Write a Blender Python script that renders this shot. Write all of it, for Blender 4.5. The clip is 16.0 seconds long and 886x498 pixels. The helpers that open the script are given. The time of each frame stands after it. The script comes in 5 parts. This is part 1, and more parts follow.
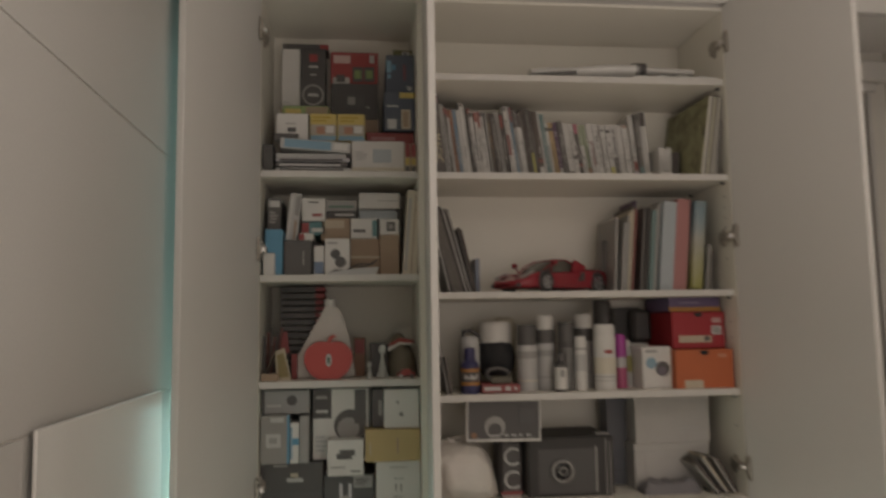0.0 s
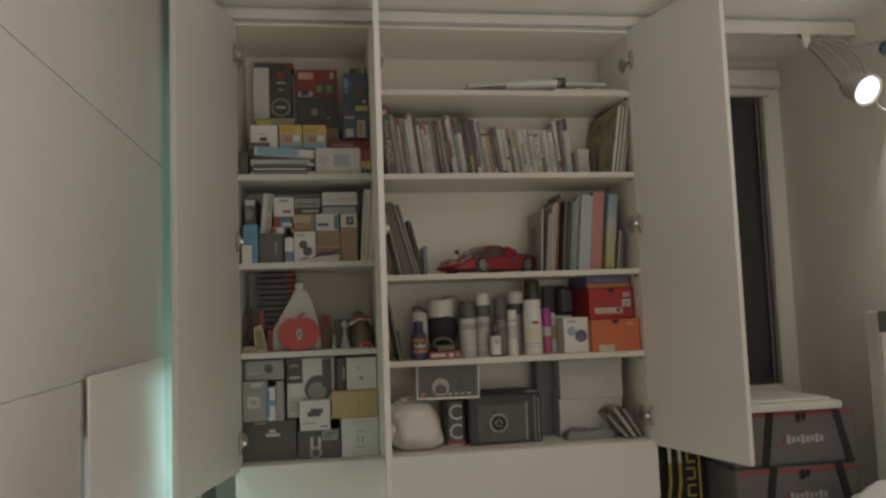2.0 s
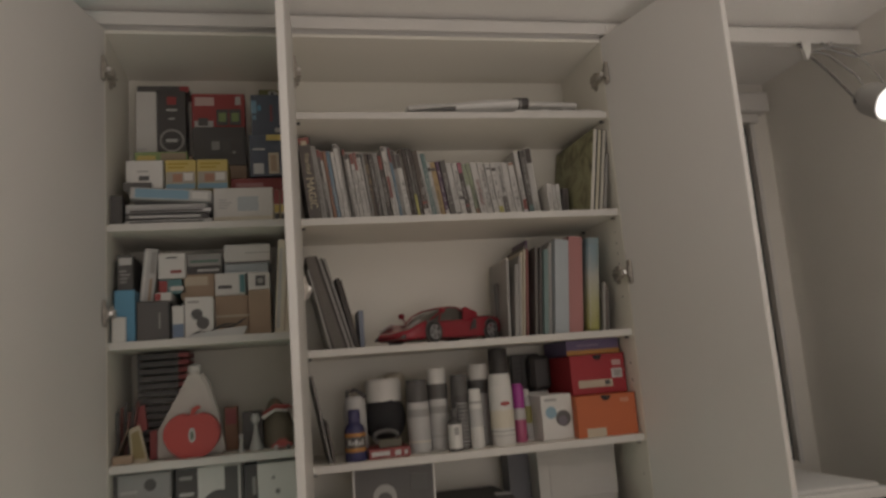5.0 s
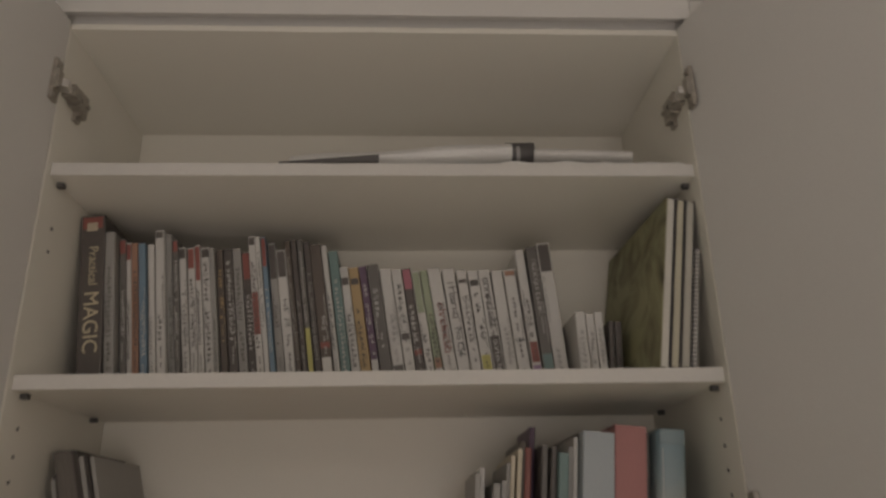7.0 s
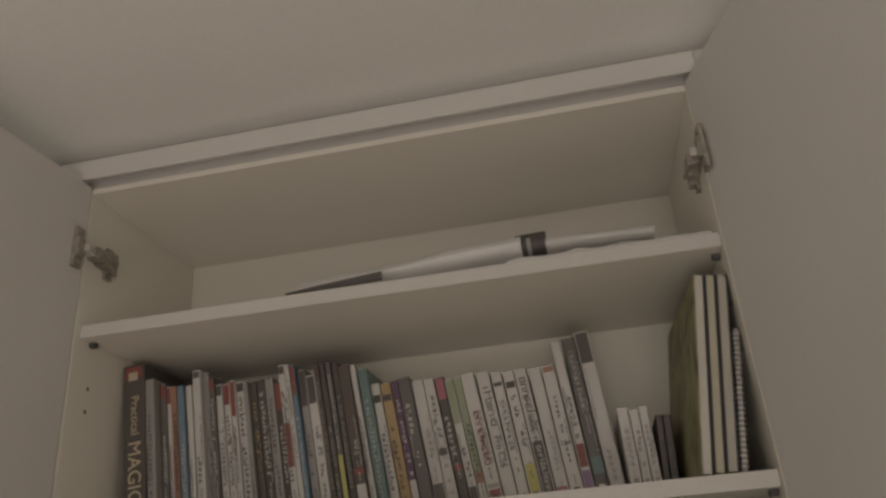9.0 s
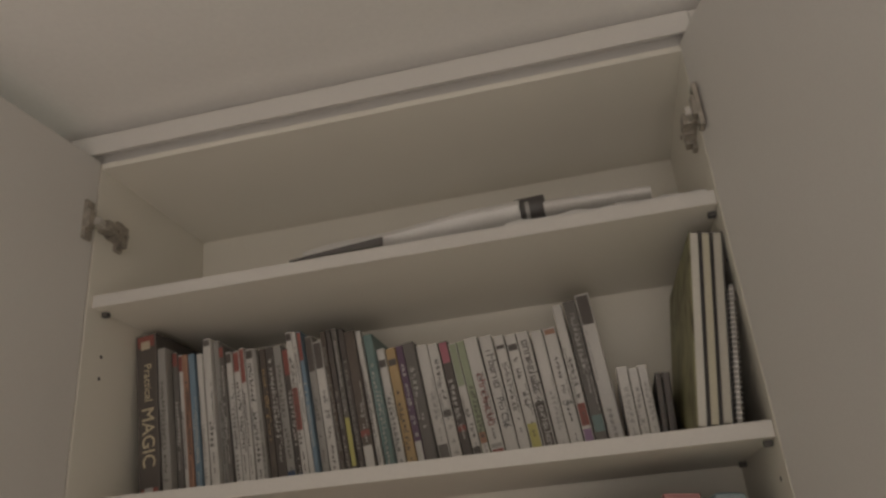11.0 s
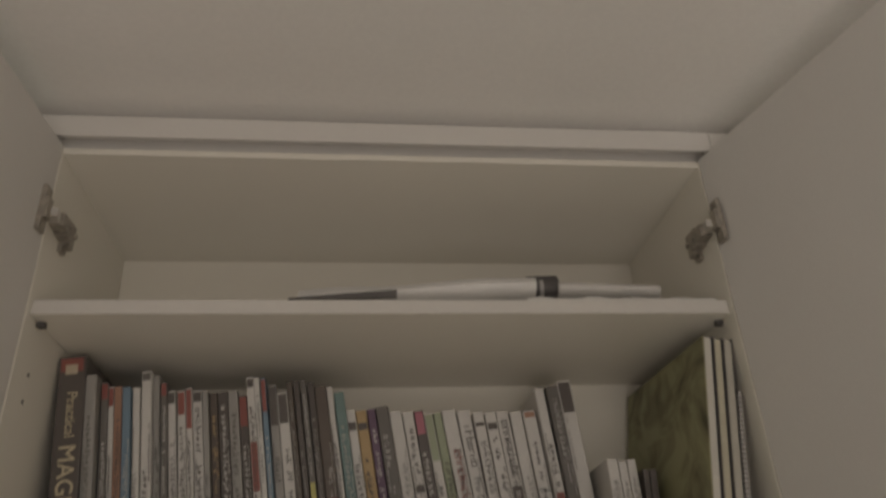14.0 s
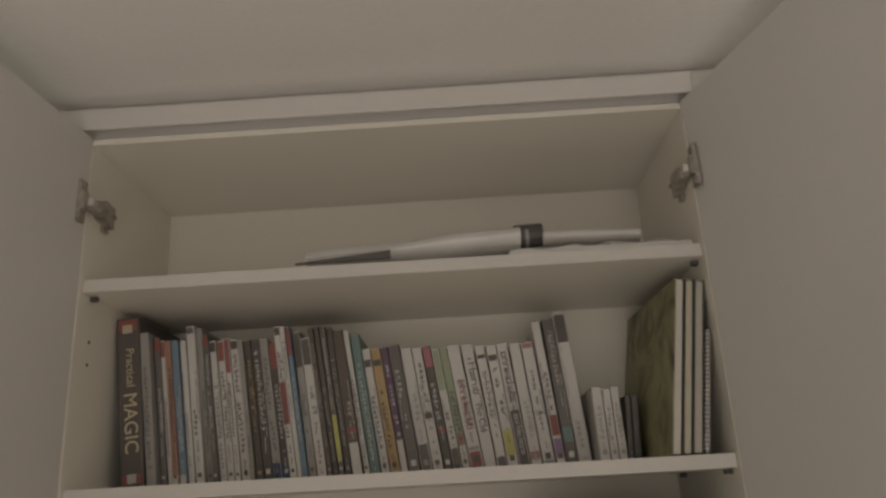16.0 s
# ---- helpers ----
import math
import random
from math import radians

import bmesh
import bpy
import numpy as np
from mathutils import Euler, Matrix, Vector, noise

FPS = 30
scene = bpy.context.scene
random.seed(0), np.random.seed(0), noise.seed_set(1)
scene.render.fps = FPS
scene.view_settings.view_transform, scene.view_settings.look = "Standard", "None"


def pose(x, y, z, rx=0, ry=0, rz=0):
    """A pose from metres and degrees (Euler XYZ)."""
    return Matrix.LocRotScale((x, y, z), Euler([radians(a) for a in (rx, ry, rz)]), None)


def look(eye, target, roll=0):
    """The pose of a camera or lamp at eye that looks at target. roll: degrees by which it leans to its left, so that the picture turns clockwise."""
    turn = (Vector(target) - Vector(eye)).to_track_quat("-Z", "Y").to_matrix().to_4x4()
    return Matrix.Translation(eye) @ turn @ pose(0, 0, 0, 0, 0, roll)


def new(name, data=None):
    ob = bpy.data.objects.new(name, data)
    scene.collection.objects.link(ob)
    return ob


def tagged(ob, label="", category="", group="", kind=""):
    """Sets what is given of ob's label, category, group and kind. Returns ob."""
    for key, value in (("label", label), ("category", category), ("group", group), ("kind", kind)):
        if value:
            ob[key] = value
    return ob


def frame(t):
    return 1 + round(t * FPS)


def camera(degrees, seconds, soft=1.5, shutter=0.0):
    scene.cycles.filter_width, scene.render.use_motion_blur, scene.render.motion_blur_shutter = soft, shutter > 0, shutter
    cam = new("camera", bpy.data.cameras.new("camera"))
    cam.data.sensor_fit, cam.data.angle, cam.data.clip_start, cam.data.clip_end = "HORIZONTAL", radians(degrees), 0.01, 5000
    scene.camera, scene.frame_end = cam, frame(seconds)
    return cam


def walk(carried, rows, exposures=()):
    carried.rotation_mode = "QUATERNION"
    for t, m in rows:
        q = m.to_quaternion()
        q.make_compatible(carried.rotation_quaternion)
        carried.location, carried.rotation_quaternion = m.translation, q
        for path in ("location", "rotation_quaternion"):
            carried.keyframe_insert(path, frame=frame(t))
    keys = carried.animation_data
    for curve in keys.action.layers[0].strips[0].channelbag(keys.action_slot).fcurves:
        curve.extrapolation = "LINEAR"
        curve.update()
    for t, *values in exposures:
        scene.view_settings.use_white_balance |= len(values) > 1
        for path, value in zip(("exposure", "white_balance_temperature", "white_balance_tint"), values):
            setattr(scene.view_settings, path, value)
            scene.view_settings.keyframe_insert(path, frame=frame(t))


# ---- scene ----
cam = camera(60.9, 16.0, soft=2.6, shutter=0.4)
METRES, EYE, TILT, LEAN, TURN = 8.0, 1.5, 0.0, 0.0, 0.0
PATH = [
    (0, (-0.214, -2.229, 1.3), (0.007, -0.251, 1.504), -0.9),
    (0.5, (-0.198, -2.511, 1.298), (0.143, -0.542, 1.399), -1.9),
    (1, (-0.169, -2.619, 1.277), (0.148, -0.65, 1.431), -2.9),
    (1.5, (-0.223, -2.63, 1.263), (0.095, -0.661, 1.406), -2.7),
    (2, (-0.195, -2.659, 1.268), (0.104, -0.689, 1.432), -2.1),
    (2.5, (-0.195, -2.676, 1.269), (0.095, -0.705, 1.44), -1.3),
    (3, (-0.215, -2.678, 1.272), (0.109, -0.713, 1.456), -1.2),
    (3.2, (-0.201, -2.679, 1.27), (0.119, -0.714, 1.455), -1.5),
    (5.3, (-0.004, -1.788, 1.341), (0.438, 0.119, 1.75), -5.0),
    (5.5, (0.119, -1.589, 1.387), (0.48, 0.316, 1.881), -5.1),
    (6, (0.362, -1.428, 1.424), (0.563, 0.467, 2.031), -4.0),
    (6.5, (0.461, -1.211, 1.508), (0.601, 0.679, 2.149), -4.0),
    (7, (0.516, -0.997, 1.567), (0.612, 0.877, 2.26), -1.2),
    (7.5, (0.561, -0.891, 1.659), (0.404, 0.945, 2.436), -4.9),
    (8, (0.672, -0.934, 1.673), (0.4, 0.854, 2.528), -3.2),
    (8.2, (0.697, -0.961, 1.68), (0.398, 0.842, 2.491), -4.6),
    (10.3, (0.749, -0.971, 1.638), (0.445, 0.818, 2.478), -4.8),
    (10.5, (0.742, -0.98, 1.643), (0.463, 0.84, 2.425), -7.4),
    (11, (0.763, -0.965, 1.631), (0.405, 0.839, 2.416), -5.1),
    (11.5, (0.754, -0.98, 1.629), (0.409, 0.832, 2.403), -4.1),
    (12, (0.756, -0.986, 1.62), (0.472, 0.848, 2.366), -3.9),
    (12.5, (0.689, -0.988, 1.623), (0.528, 0.824, 2.454), -1.5),
    (13, (0.555, -0.967, 1.613), (0.575, 0.829, 2.492), -2.5),
    (13.5, (0.459, -0.952, 1.587), (0.631, 0.883, 2.361), -3.4),
    (14, (0.415, -0.932, 1.646), (0.647, 0.816, 2.591), -3.1),
    (14.5, (0.469, -0.957, 1.774), (0.622, 0.832, 2.655), -1.8),
    (15, (0.533, -1.036, 1.769), (0.533, 0.836, 2.474), -3.7),
    (15.5, (0.561, -1.083, 1.737), (0.513, 0.804, 2.398), -1.9),
    (16, (0.575, -1.092, 1.733), (0.544, 0.81, 2.35), -3.2),
]
walk(cam, [(t, look(eye, target, roll)) for t, eye, target, roll in PATH], [(0, 0.09, 6500, 11.8), (1, 0.09, 6450, 8.0), (3.2, 0.09, 6400, 6.8), (5.5, 0.06, 6280, 12.4), (6.5, 0.08, 6280, 12.0), (8, 0.10, 6420, 11.4), (13.5, 0.08, 6420, 10.4), (16, 0.12, 6420, 9.8)])

# ---- world and light ----
world = bpy.data.worlds.new("night_sky")
world.use_nodes = True
world.node_tree.nodes["Background"].inputs[0].default_value = (0.02, 0.025, 0.04, 1)
world.node_tree.nodes["Background"].inputs[1].default_value = 0.3
scene.world = world


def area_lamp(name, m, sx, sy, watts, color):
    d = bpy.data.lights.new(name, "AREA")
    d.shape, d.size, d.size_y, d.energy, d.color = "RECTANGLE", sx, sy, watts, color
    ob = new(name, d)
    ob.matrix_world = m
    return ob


# room light behind the viewer, two added fills, green computer glow behind the opened door
area_lamp("ceiling_light_glow", pose(1.0, -2.5, 2.33, 0, 0, 0), 1.4, 0.6, 3.4, (1.0, 0.905, 0.84))
# added unseen uplight, there only to brighten the ceiling for bounce
up = area_lamp("ceiling_bounce_fill", pose(0.45, -1.95, 0.75, 180, 0, 0), 1.8, 0.8, 8.8, (1.0, 0.905, 0.84))
up.data.spread = radians(140)
# added unseen fill from behind the viewer, lifting the shelf interiors
area_lamp("viewer_side_fill", look((0.75, -4.08, 1.08), (0.50, 0, 1.7)), 1.9, 1.9, 13.2, (1.0, 0.90, 0.835))
area_lamp("green_glow", look((-0.622, -0.03, 0.62), (-0.66, -1.3, 0.62)), 0.05, 0.95, 2.4, (0.60, 1.0, 0.92))
area_lamp("green_strip", look((-0.622, -0.03, 1.66), (-0.66, -1.3, 1.66)), 0.05, 0.95, 0.40, (0.55, 1.0, 0.95))
area_lamp("computer_glow", look((-0.42, -0.80, 0.28), (-0.22, 0.1, 0.90)), 0.30, 0.18, 0.38, (0.50, 1.0, 0.88))


# ---- materials ----
def material(name, color, rough=0.5, metal=0.0, vary=0.06, scale=8.0, bump=0.0, grain=120.0, emit=None, hue=0.0, spec=0.5):
    """A procedural surface: base colour with cloudy and fine variation, and fine relief."""
    m = bpy.data.materials.new(name)
    m.use_nodes = True
    nt = m.node_tree
    b = nt.nodes["Principled BSDF"]
    b.inputs["Roughness"].default_value, b.inputs["Metallic"].default_value = rough, metal
    b.inputs["Specular IOR Level"].default_value = spec
    tc = nt.nodes.new("ShaderNodeTexCoord")
    n1, n2 = nt.nodes.new("ShaderNodeTexNoise"), nt.nodes.new("ShaderNodeTexNoise")
    n1.inputs["Scale"].default_value, n2.inputs["Scale"].default_value = scale, grain
    n1.inputs["Detail"].default_value, n2.inputs["Detail"].default_value = 4, 2
    for n in (n1, n2):
        nt.links.new(tc.outputs["Object"], n.inputs["Vector"])
    add = nt.nodes.new("ShaderNodeMath")
    add.operation = "ADD"
    nt.links.new(n1.outputs["Fac"], add.inputs[0])
    nt.links.new(n2.outputs["Fac"], add.inputs[1])
    ramp = nt.nodes.new("ShaderNodeMapRange")
    ramp.inputs["From Min"].default_value, ramp.inputs["From Max"].default_value = 0.6, 1.4
    ramp.inputs["To Min"].default_value, ramp.inputs["To Max"].default_value = 1 - vary, 1 + vary
    nt.links.new(add.outputs[0], ramp.inputs["Value"])
    hsv = nt.nodes.new("ShaderNodeHueSaturation")
    hsv.inputs["Color"].default_value = (*color, 1)
    nt.links.new(ramp.outputs[0], hsv.inputs["Value"])
    nt.links.new(hsv.outputs[0], b.inputs["Base Color"])
    rr = nt.nodes.new("ShaderNodeMapRange")
    rr.inputs["To Min"].default_value, rr.inputs["To Max"].default_value = max(0, rough - 0.08), min(1, rough + 0.08)
    nt.links.new(n1.outputs["Fac"], rr.inputs["Value"])
    nt.links.new(rr.outputs[0], b.inputs["Roughness"])
    if bump:
        bp = nt.nodes.new("ShaderNodeBump")
        bp.inputs["Strength"].default_value, bp.inputs["Distance"].default_value = bump, 0.002
        nt.links.new(n2.outputs["Fac"], bp.inputs["Height"])
        nt.links.new(bp.outputs[0], b.inputs["Normal"])
    if emit:
        b.inputs["Emission Color"].default_value, b.inputs["Emission Strength"].default_value = (*emit[:3], 1), emit[3]
    return m


MATS = {}


def paint(r, g, b, rough=0.5, metal=0.0, bump=0.0, vary=0.07):
    """A shared material for a plain colour of card, paper or plastic."""
    key = (r, g, b, rough, metal, bump)
    if key not in MATS:
        MATS[key] = material("coloured_surface", (r, g, b), rough, metal, vary, 14, bump, 300)
    return MATS[key]


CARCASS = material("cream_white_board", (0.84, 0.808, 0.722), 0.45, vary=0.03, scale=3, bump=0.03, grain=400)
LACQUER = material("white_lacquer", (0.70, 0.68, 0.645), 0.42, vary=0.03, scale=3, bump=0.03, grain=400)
WALL = material("white_wall_paint", (0.79, 0.76, 0.70), 0.75, vary=0.04, scale=2, bump=0.12, grain=160)
# panel white greyed in the colour to offset strong light on the left wall
PANEL = material("matt_greyed_panel", (0.50, 0.485, 0.455), 0.6, vary=0.04, scale=2, bump=0.05, grain=200)
CEIL = material("ceiling_paint", (0.86, 0.84, 0.80), 0.85, vary=0.03, scale=2, bump=0.1, grain=140)
# shelf fronts darkened in the colour to hold down the front light on them
EDGE_TONE = material("greyed_board_edge", (0.64, 0.62, 0.58), 0.5, vary=0.04, scale=6, bump=0.03, grain=300)
FLOOR = material("wood_floor", (0.45, 0.36, 0.27), 0.5, vary=0.2, scale=5, bump=0.1, grain=60)
STEEL = material("hinge_steel", (0.70, 0.68, 0.65), 0.32, 0.85, vary=0.12, scale=40)
BLACK = paint(0.082, 0.077, 0.074, 0.45)
DARK = paint(0.105, 0.100, 0.096, 0.5)
WHITE = paint(0.66, 0.645, 0.61, 0.45)
CREAM = paint(0.66, 0.61, 0.50, 0.6)
GREY = paint(0.34, 0.33, 0.315, 0.6)
KRAFT = paint(0.38, 0.285, 0.205, 0.75, bump=0.1)
RED = paint(0.34, 0.06, 0.058, 0.5)


# ---- mesh helpers ----
def bx(bm, x0, x1, y0, y1, z0, z1, m=None):
    """Adds a box to bm, turned by m."""
    vs = [bm.verts.new((x, y, z)) for x in (x0, x1) for y in (y0, y1) for z in (z0, z1)]
    for f in ((0, 1, 3, 2), (4, 6, 7, 5), (0, 4, 5, 1), (2, 3, 7, 6), (0, 2, 6, 4), (1, 5, 7, 3)):
        bm.faces.new([vs[k] for k in f])
    if m is not None:
        bmesh.ops.transform(bm, matrix=m, verts=vs)
    return vs


def box(x0, x1, y0, y1, z0, z1, bevel=0.0, seg=1):
    bm = bmesh.new()
    bx(bm, min(x0, x1), max(x0, x1), min(y0, y1), max(y0, y1), min(z0, z1), max(z0, z1))
    if bevel:
        bmesh.ops.bevel(bm, geom=bm.edges[:], offset=bevel, segments=seg, affect="EDGES", profile=0.6)
    return bm


def lathe(profile, n=24, m=None, bm=None, caps=True):
    """A turned shape round z from (radius, height) pairs."""
    bm = bm or bmesh.new()
    rings, made = [], []
    for r, z in profile:
        ring = [bm.verts.new((r * math.cos(2 * math.pi * k / n), r * math.sin(2 * math.pi * k / n), z)) for k in range(n)]
        rings.append(ring)
        made += ring
    for a, b in zip(rings, rings[1:]):
        for k in range(n):
            bm.faces.new((a[k], a[(k + 1) % n], b[(k + 1) % n], b[k]))
    if caps:
        bm.faces.new(rings[0][::-1])
        bm.faces.new(rings[-1])
    if m is not None:
        bmesh.ops.transform(bm, matrix=m, verts=made)
    return bm


def prism(points, depth, m=None, bm=None):
    """An outline in x, z pushed back along y."""
    bm = bm or bmesh.new()
    a = [bm.verts.new((x, 0, z)) for x, z in points]
    b = [bm.verts.new((x, depth, z)) for x, z in points]
    n = len(points)
    bm.faces.new(a)
    bm.faces.new(b[::-1])
    for k in range(n):
        bm.faces.new((a[k], b[k], b[(k + 1) % n], a[(k + 1) % n]))
    bmesh.ops.recalc_face_normals(bm, faces=bm.faces[:])
    if m is not None:
        bmesh.ops.transform(bm, matrix=m, verts=a + b)
    return bm


def tube(points, r, n=8, bm=None):
    """A round rod along a line of points."""
    bm = bm or bmesh.new()
    pts = [Vector(p) for p in points]
    rings = []
    for k, p in enumerate(pts):
        d = (pts[min(k + 1, len(pts) - 1)] - pts[max(k - 1, 0)]).normalized()
        q = d.to_track_quat("Z", "Y").to_matrix()
        rings.append([bm.verts.new(p + q @ Vector((r * math.cos(2 * math.pi * j / n), r * math.sin(2 * math.pi * j / n), 0))) for j in range(n)])
    for a, b in zip(rings, rings[1:]):
        for j in range(n):
            bm.faces.new((a[j], a[(j + 1) % n], b[(j + 1) % n], b[j]))
    bm.faces.new(rings[0][::-1])
    bm.faces.new(rings[-1])
    return bm


def part(name, bm, mat, parent=None, label="", m=None, smooth=False):
    """Links bm as one mesh object, under a thing or a part."""
    me = bpy.data.meshes.new(name)
    bmesh.ops.recalc_face_normals(bm, faces=bm.faces[:])
    bm.to_mesh(me)
    bm.free()
    if smooth:
        me.polygons.foreach_set("use_smooth", [True] * len(me.polygons))
        me.set_sharp_from_angle(angle=radians(35))
    me.materials.append(mat)
    ob = new(name, me)
    ob.parent = parent
    if m is not None:
        ob.matrix_basis = m
    if label:
        ob["label"] = label
    return ob


def thing(name, label, category, m=None, group=""):
    ob = new(name)
    ob.empty_display_size = 0.05
    if m is not None:
        ob.matrix_basis = m
    return tagged(ob, label, category, group)


def setting(name, bm, mat, label, category):
    return tagged(part(name, bm, mat), label, category, kind="structure")


# ---- the room ----
XL, XR, YB, YF, ZC = -0.665, 1.90, 0.52, -4.2, 2.374
setting("floor", box(XL - 0.1, XR + 0.1, YF - 0.1, YB + 0.1, -0.1, 0), FLOOR, "brown wooden floor of a small room", "floor")
setting("ceiling", box(XL - 0.1, XR + 0.1, YF - 0.1, YB + 0.1, ZC, ZC + 0.1), CEIL, "plain white painted ceiling", "ceiling")
setting("wall_right", box(XR, XR + 0.1, YF, YB, 0, ZC), WALL, "plain white painted side wall", "wall")
setting("wall_front", box(XL, XR, YF - 0.1, YF, 0, ZC), WALL, "plain white wall behind the viewer", "wall")
setting("wall_left_backing", box(XL - 0.1, XL - 0.004, YF, YB, 0, ZC), WALL, "white wall behind smooth panels", "wall")

WX0, WX1, WZ0, WZ1 = 1.05, 1.815, 0.885, 2.21
bm = box(XL, WX0, YB, YB + 0.12, 0, ZC)
bx(bm, WX1, XR, YB, YB + 0.12, 0, ZC)
bx(bm, WX0, WX1, YB, YB + 0.12, 0, WZ0)
bx(bm, WX0, WX1, YB, YB + 0.12, WZ1, ZC)
setting("wall_back", bm, WALL, "white wall with a window beside the wardrobe", "wall")

# ---- wardrobe ----
D = 0.335
wardrobe = thing("wardrobe", "tall white built-in wardrobe with open doors and crowded shelves", "wardrobe")
for x0, x1 in ((-0.521, -0.503), (-0.036, 0.0), (0.95, 0.968)):
    part("side_panel", box(x0, x1, 0, D, 0.0, 2.310, 0.001), CARCASS, wardrobe)
part("back_panel", box(-0.521, 0.968, D + 0.0005, D + 0.01, 0.0, 2.318), CARCASS, wardrobe)
for x0, x1 in ((-0.503, -0.036), (0.0, 0.95)):
    part("top_panel", box(x0, x1, 0.001, D, 2.30, 2.310), CARCASS, wardrobe)
    part("base_panel", box(x0, x1, 0.001, D, 0.752, 0.775), CARCASS, wardrobe)
RS = [2.056, 1.746, 1.381, 1.076]
LS = [1.748, 1.437, 1.128]
for z in RS:
    sh = part("shelf", box(0.0005, 0.9495, 0.0128, D, z, z + 0.020), CARCASS, wardrobe)
    part("toned_edge", box(0.0005, 0.9495, 0.0115, 0.0127, z, z + 0.020, 0.0005), EDGE_TONE, sh)
for z in LS:
    sh = part("shelf", box(-0.5025, -0.0365, 0.0128, D, z, z + 0.020), CARCASS, wardrobe)
    part("toned_edge", box(-0.5025, -0.0365, 0.0115, 0.0127, z, z + 0.020, 0.0005), EDGE_TONE, sh)


NICKEL = material("dark_nickel", (0.42, 0.39, 0.345), 0.36, 0.65, vary=0.25, scale=60)


def hinge_pieces(s):
    """A cup hinge: flange on the door, bright link, tapered arm on its mounting plate. s 1: on the right panel."""
    flange = bmesh.new()
    bx(flange, s * 0.003, -s * 0.004, -0.030, -0.010, -0.034, 0.034)
    bx(flange, s * 0.001, -s * 0.009, -0.029, -0.013, -0.016, 0.016)
    bx(flange, -s * 0.004, -s * 0.0055, -0.024, -0.016, 0.022, 0.029)
    bx(flange, -s * 0.004, -s * 0.0055, -0.024, -0.016, -0.029, -0.022)
    link = bmesh.new()
    bx(link, -s * 0.002, -s * 0.015, -0.017, 0.011, -0.0065, 0.0065, pose(0, 0, 0, 0, 0, -s * 10))
    arm = bmesh.new()
    for y0, y1, h, d in ((0.006, 0.030, 0.0095, 0.019), (0.029, 0.050, 0.0135, 0.017), (0.049, 0.066, 0.0185, 0.014)):
        bx(arm, 0, -s * d, y0, y1, -h, h)
    bx(arm, 0, -s * 0.005, 0.024, 0.078, -0.012, 0.012)
    bx(arm, 0, -s * 0.006, 0.048, 0.064, -0.027, 0.027)
    for y in (0.038, 0.058):
        lathe([(0.0042, 0), (0.0042, 0.0025)], 10, pose(-s * 0.0168, y, 0, 0, -90 * s, 0), arm)
    for bm in (flange, link):
        bmesh.ops.bevel(bm, geom=bm.edges[:], offset=0.0012, segments=1, affect="EDGES")
    return ("hinge_flange", flange, NICKEL, "dark nickel hinge flange"), ("hinge_link", link, STEEL, "bright steel hinge link"), ("hinge_arm", arm, NICKEL, "dark nickel hinge arm")


def wardrobe_door(hx, angle, width, side, hinges):
    """A tall door hung on its edge at hx; angle 0 is shut. side 1: hung on the right."""
    m = pose(hx, -0.002, 0, 0, 0, side * angle)
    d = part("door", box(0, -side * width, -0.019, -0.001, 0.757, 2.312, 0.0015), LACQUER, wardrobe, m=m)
    for z in hinges:
        for name, bm, mat, label in hinge_pieces(side):
            part(name, bm, mat, d, label, m=m.inverted() @ pose(hx + side * 0.0008, 0.0, z))
    return d


wardrobe_door(0.9492, 104.5, 0.475, 1, (2.19, 1.567, 0.862))
wardrobe_door(0.0008, 93.8, 0.520, -1, (2.195, 1.567, 0.862))
wardrobe_door(-0.5022, 104.6, 0.465, -1, (2.19, 1.53, 0.85))
for x0, x1 in ((-0.520, -0.020), (-0.017, 0.966)):
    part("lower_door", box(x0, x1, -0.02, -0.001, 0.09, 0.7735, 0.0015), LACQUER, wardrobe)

# fascia over the doors, with a shadow gap under the ceiling, running on over the alcove
prof = [(0.012, 2.3105), (0.012, 2.333), (-0.0155, 2.333), (-0.0155, 2.318), (-0.019, 2.318), (-0.019, 2.353), (-0.018, 2.3545), (0.010, 2.3545), (0.010, 2.3735), (0.016, 2.3735), (0.016, 2.3105)]
bm = bmesh.new()
a = [bm.verts.new((XL, y, z)) for y, z in prof]
b = [bm.verts.new((0.968, y, z)) for y, z in prof]
bm.faces.new(a)
bm.faces.new(b[::-1])
for k in range(len(prof)):
    bm.faces.new((a[k], b[k], b[(k + 1) % len(prof)], a[(k + 1) % len(prof)]))
setting("trim_fascia", bm, LACQUER, "white fascia strip with a shadow gap under the ceiling", "fascia")
setting("trim_pelmet", box(0.9685, XR - 0.001, -0.019, 0.017, 2.302, 2.354, 0.002), LACQUER, "white pelmet board over the window alcove", "pelmet")
setting("trim_pelmet_gap", box(0.9685, XR - 0.001, 0.010, 0.016, 2.3545, 2.3735), LACQUER, "white filler strip above the pelmet", "pelmet")

# shelf pins and rows of pin holes
for x, s in ((0.0, 1), (0.95, -1)):
    for z in RS:
        for y in (0.035, 0.27):
            part("shelf_pin", box(x + s * 0.0005, x + s * 0.011, y, y + 0.010, z - 0.008, z - 0.0005, 0.001), DARK, wardrobe, "small steel shelf support")
    for z in (1.60, 1.632, 1.664, 1.70, 1.95, 1.985, 1.30, 1.25, 0.98, 1.50):
        part("pin_hole", lathe([(0.003, 0), (0.003, 0.0006)], 8, pose(x + s * 0.0002, 0.045, z, 0, 90 * s, 0)), DARK, wardrobe)

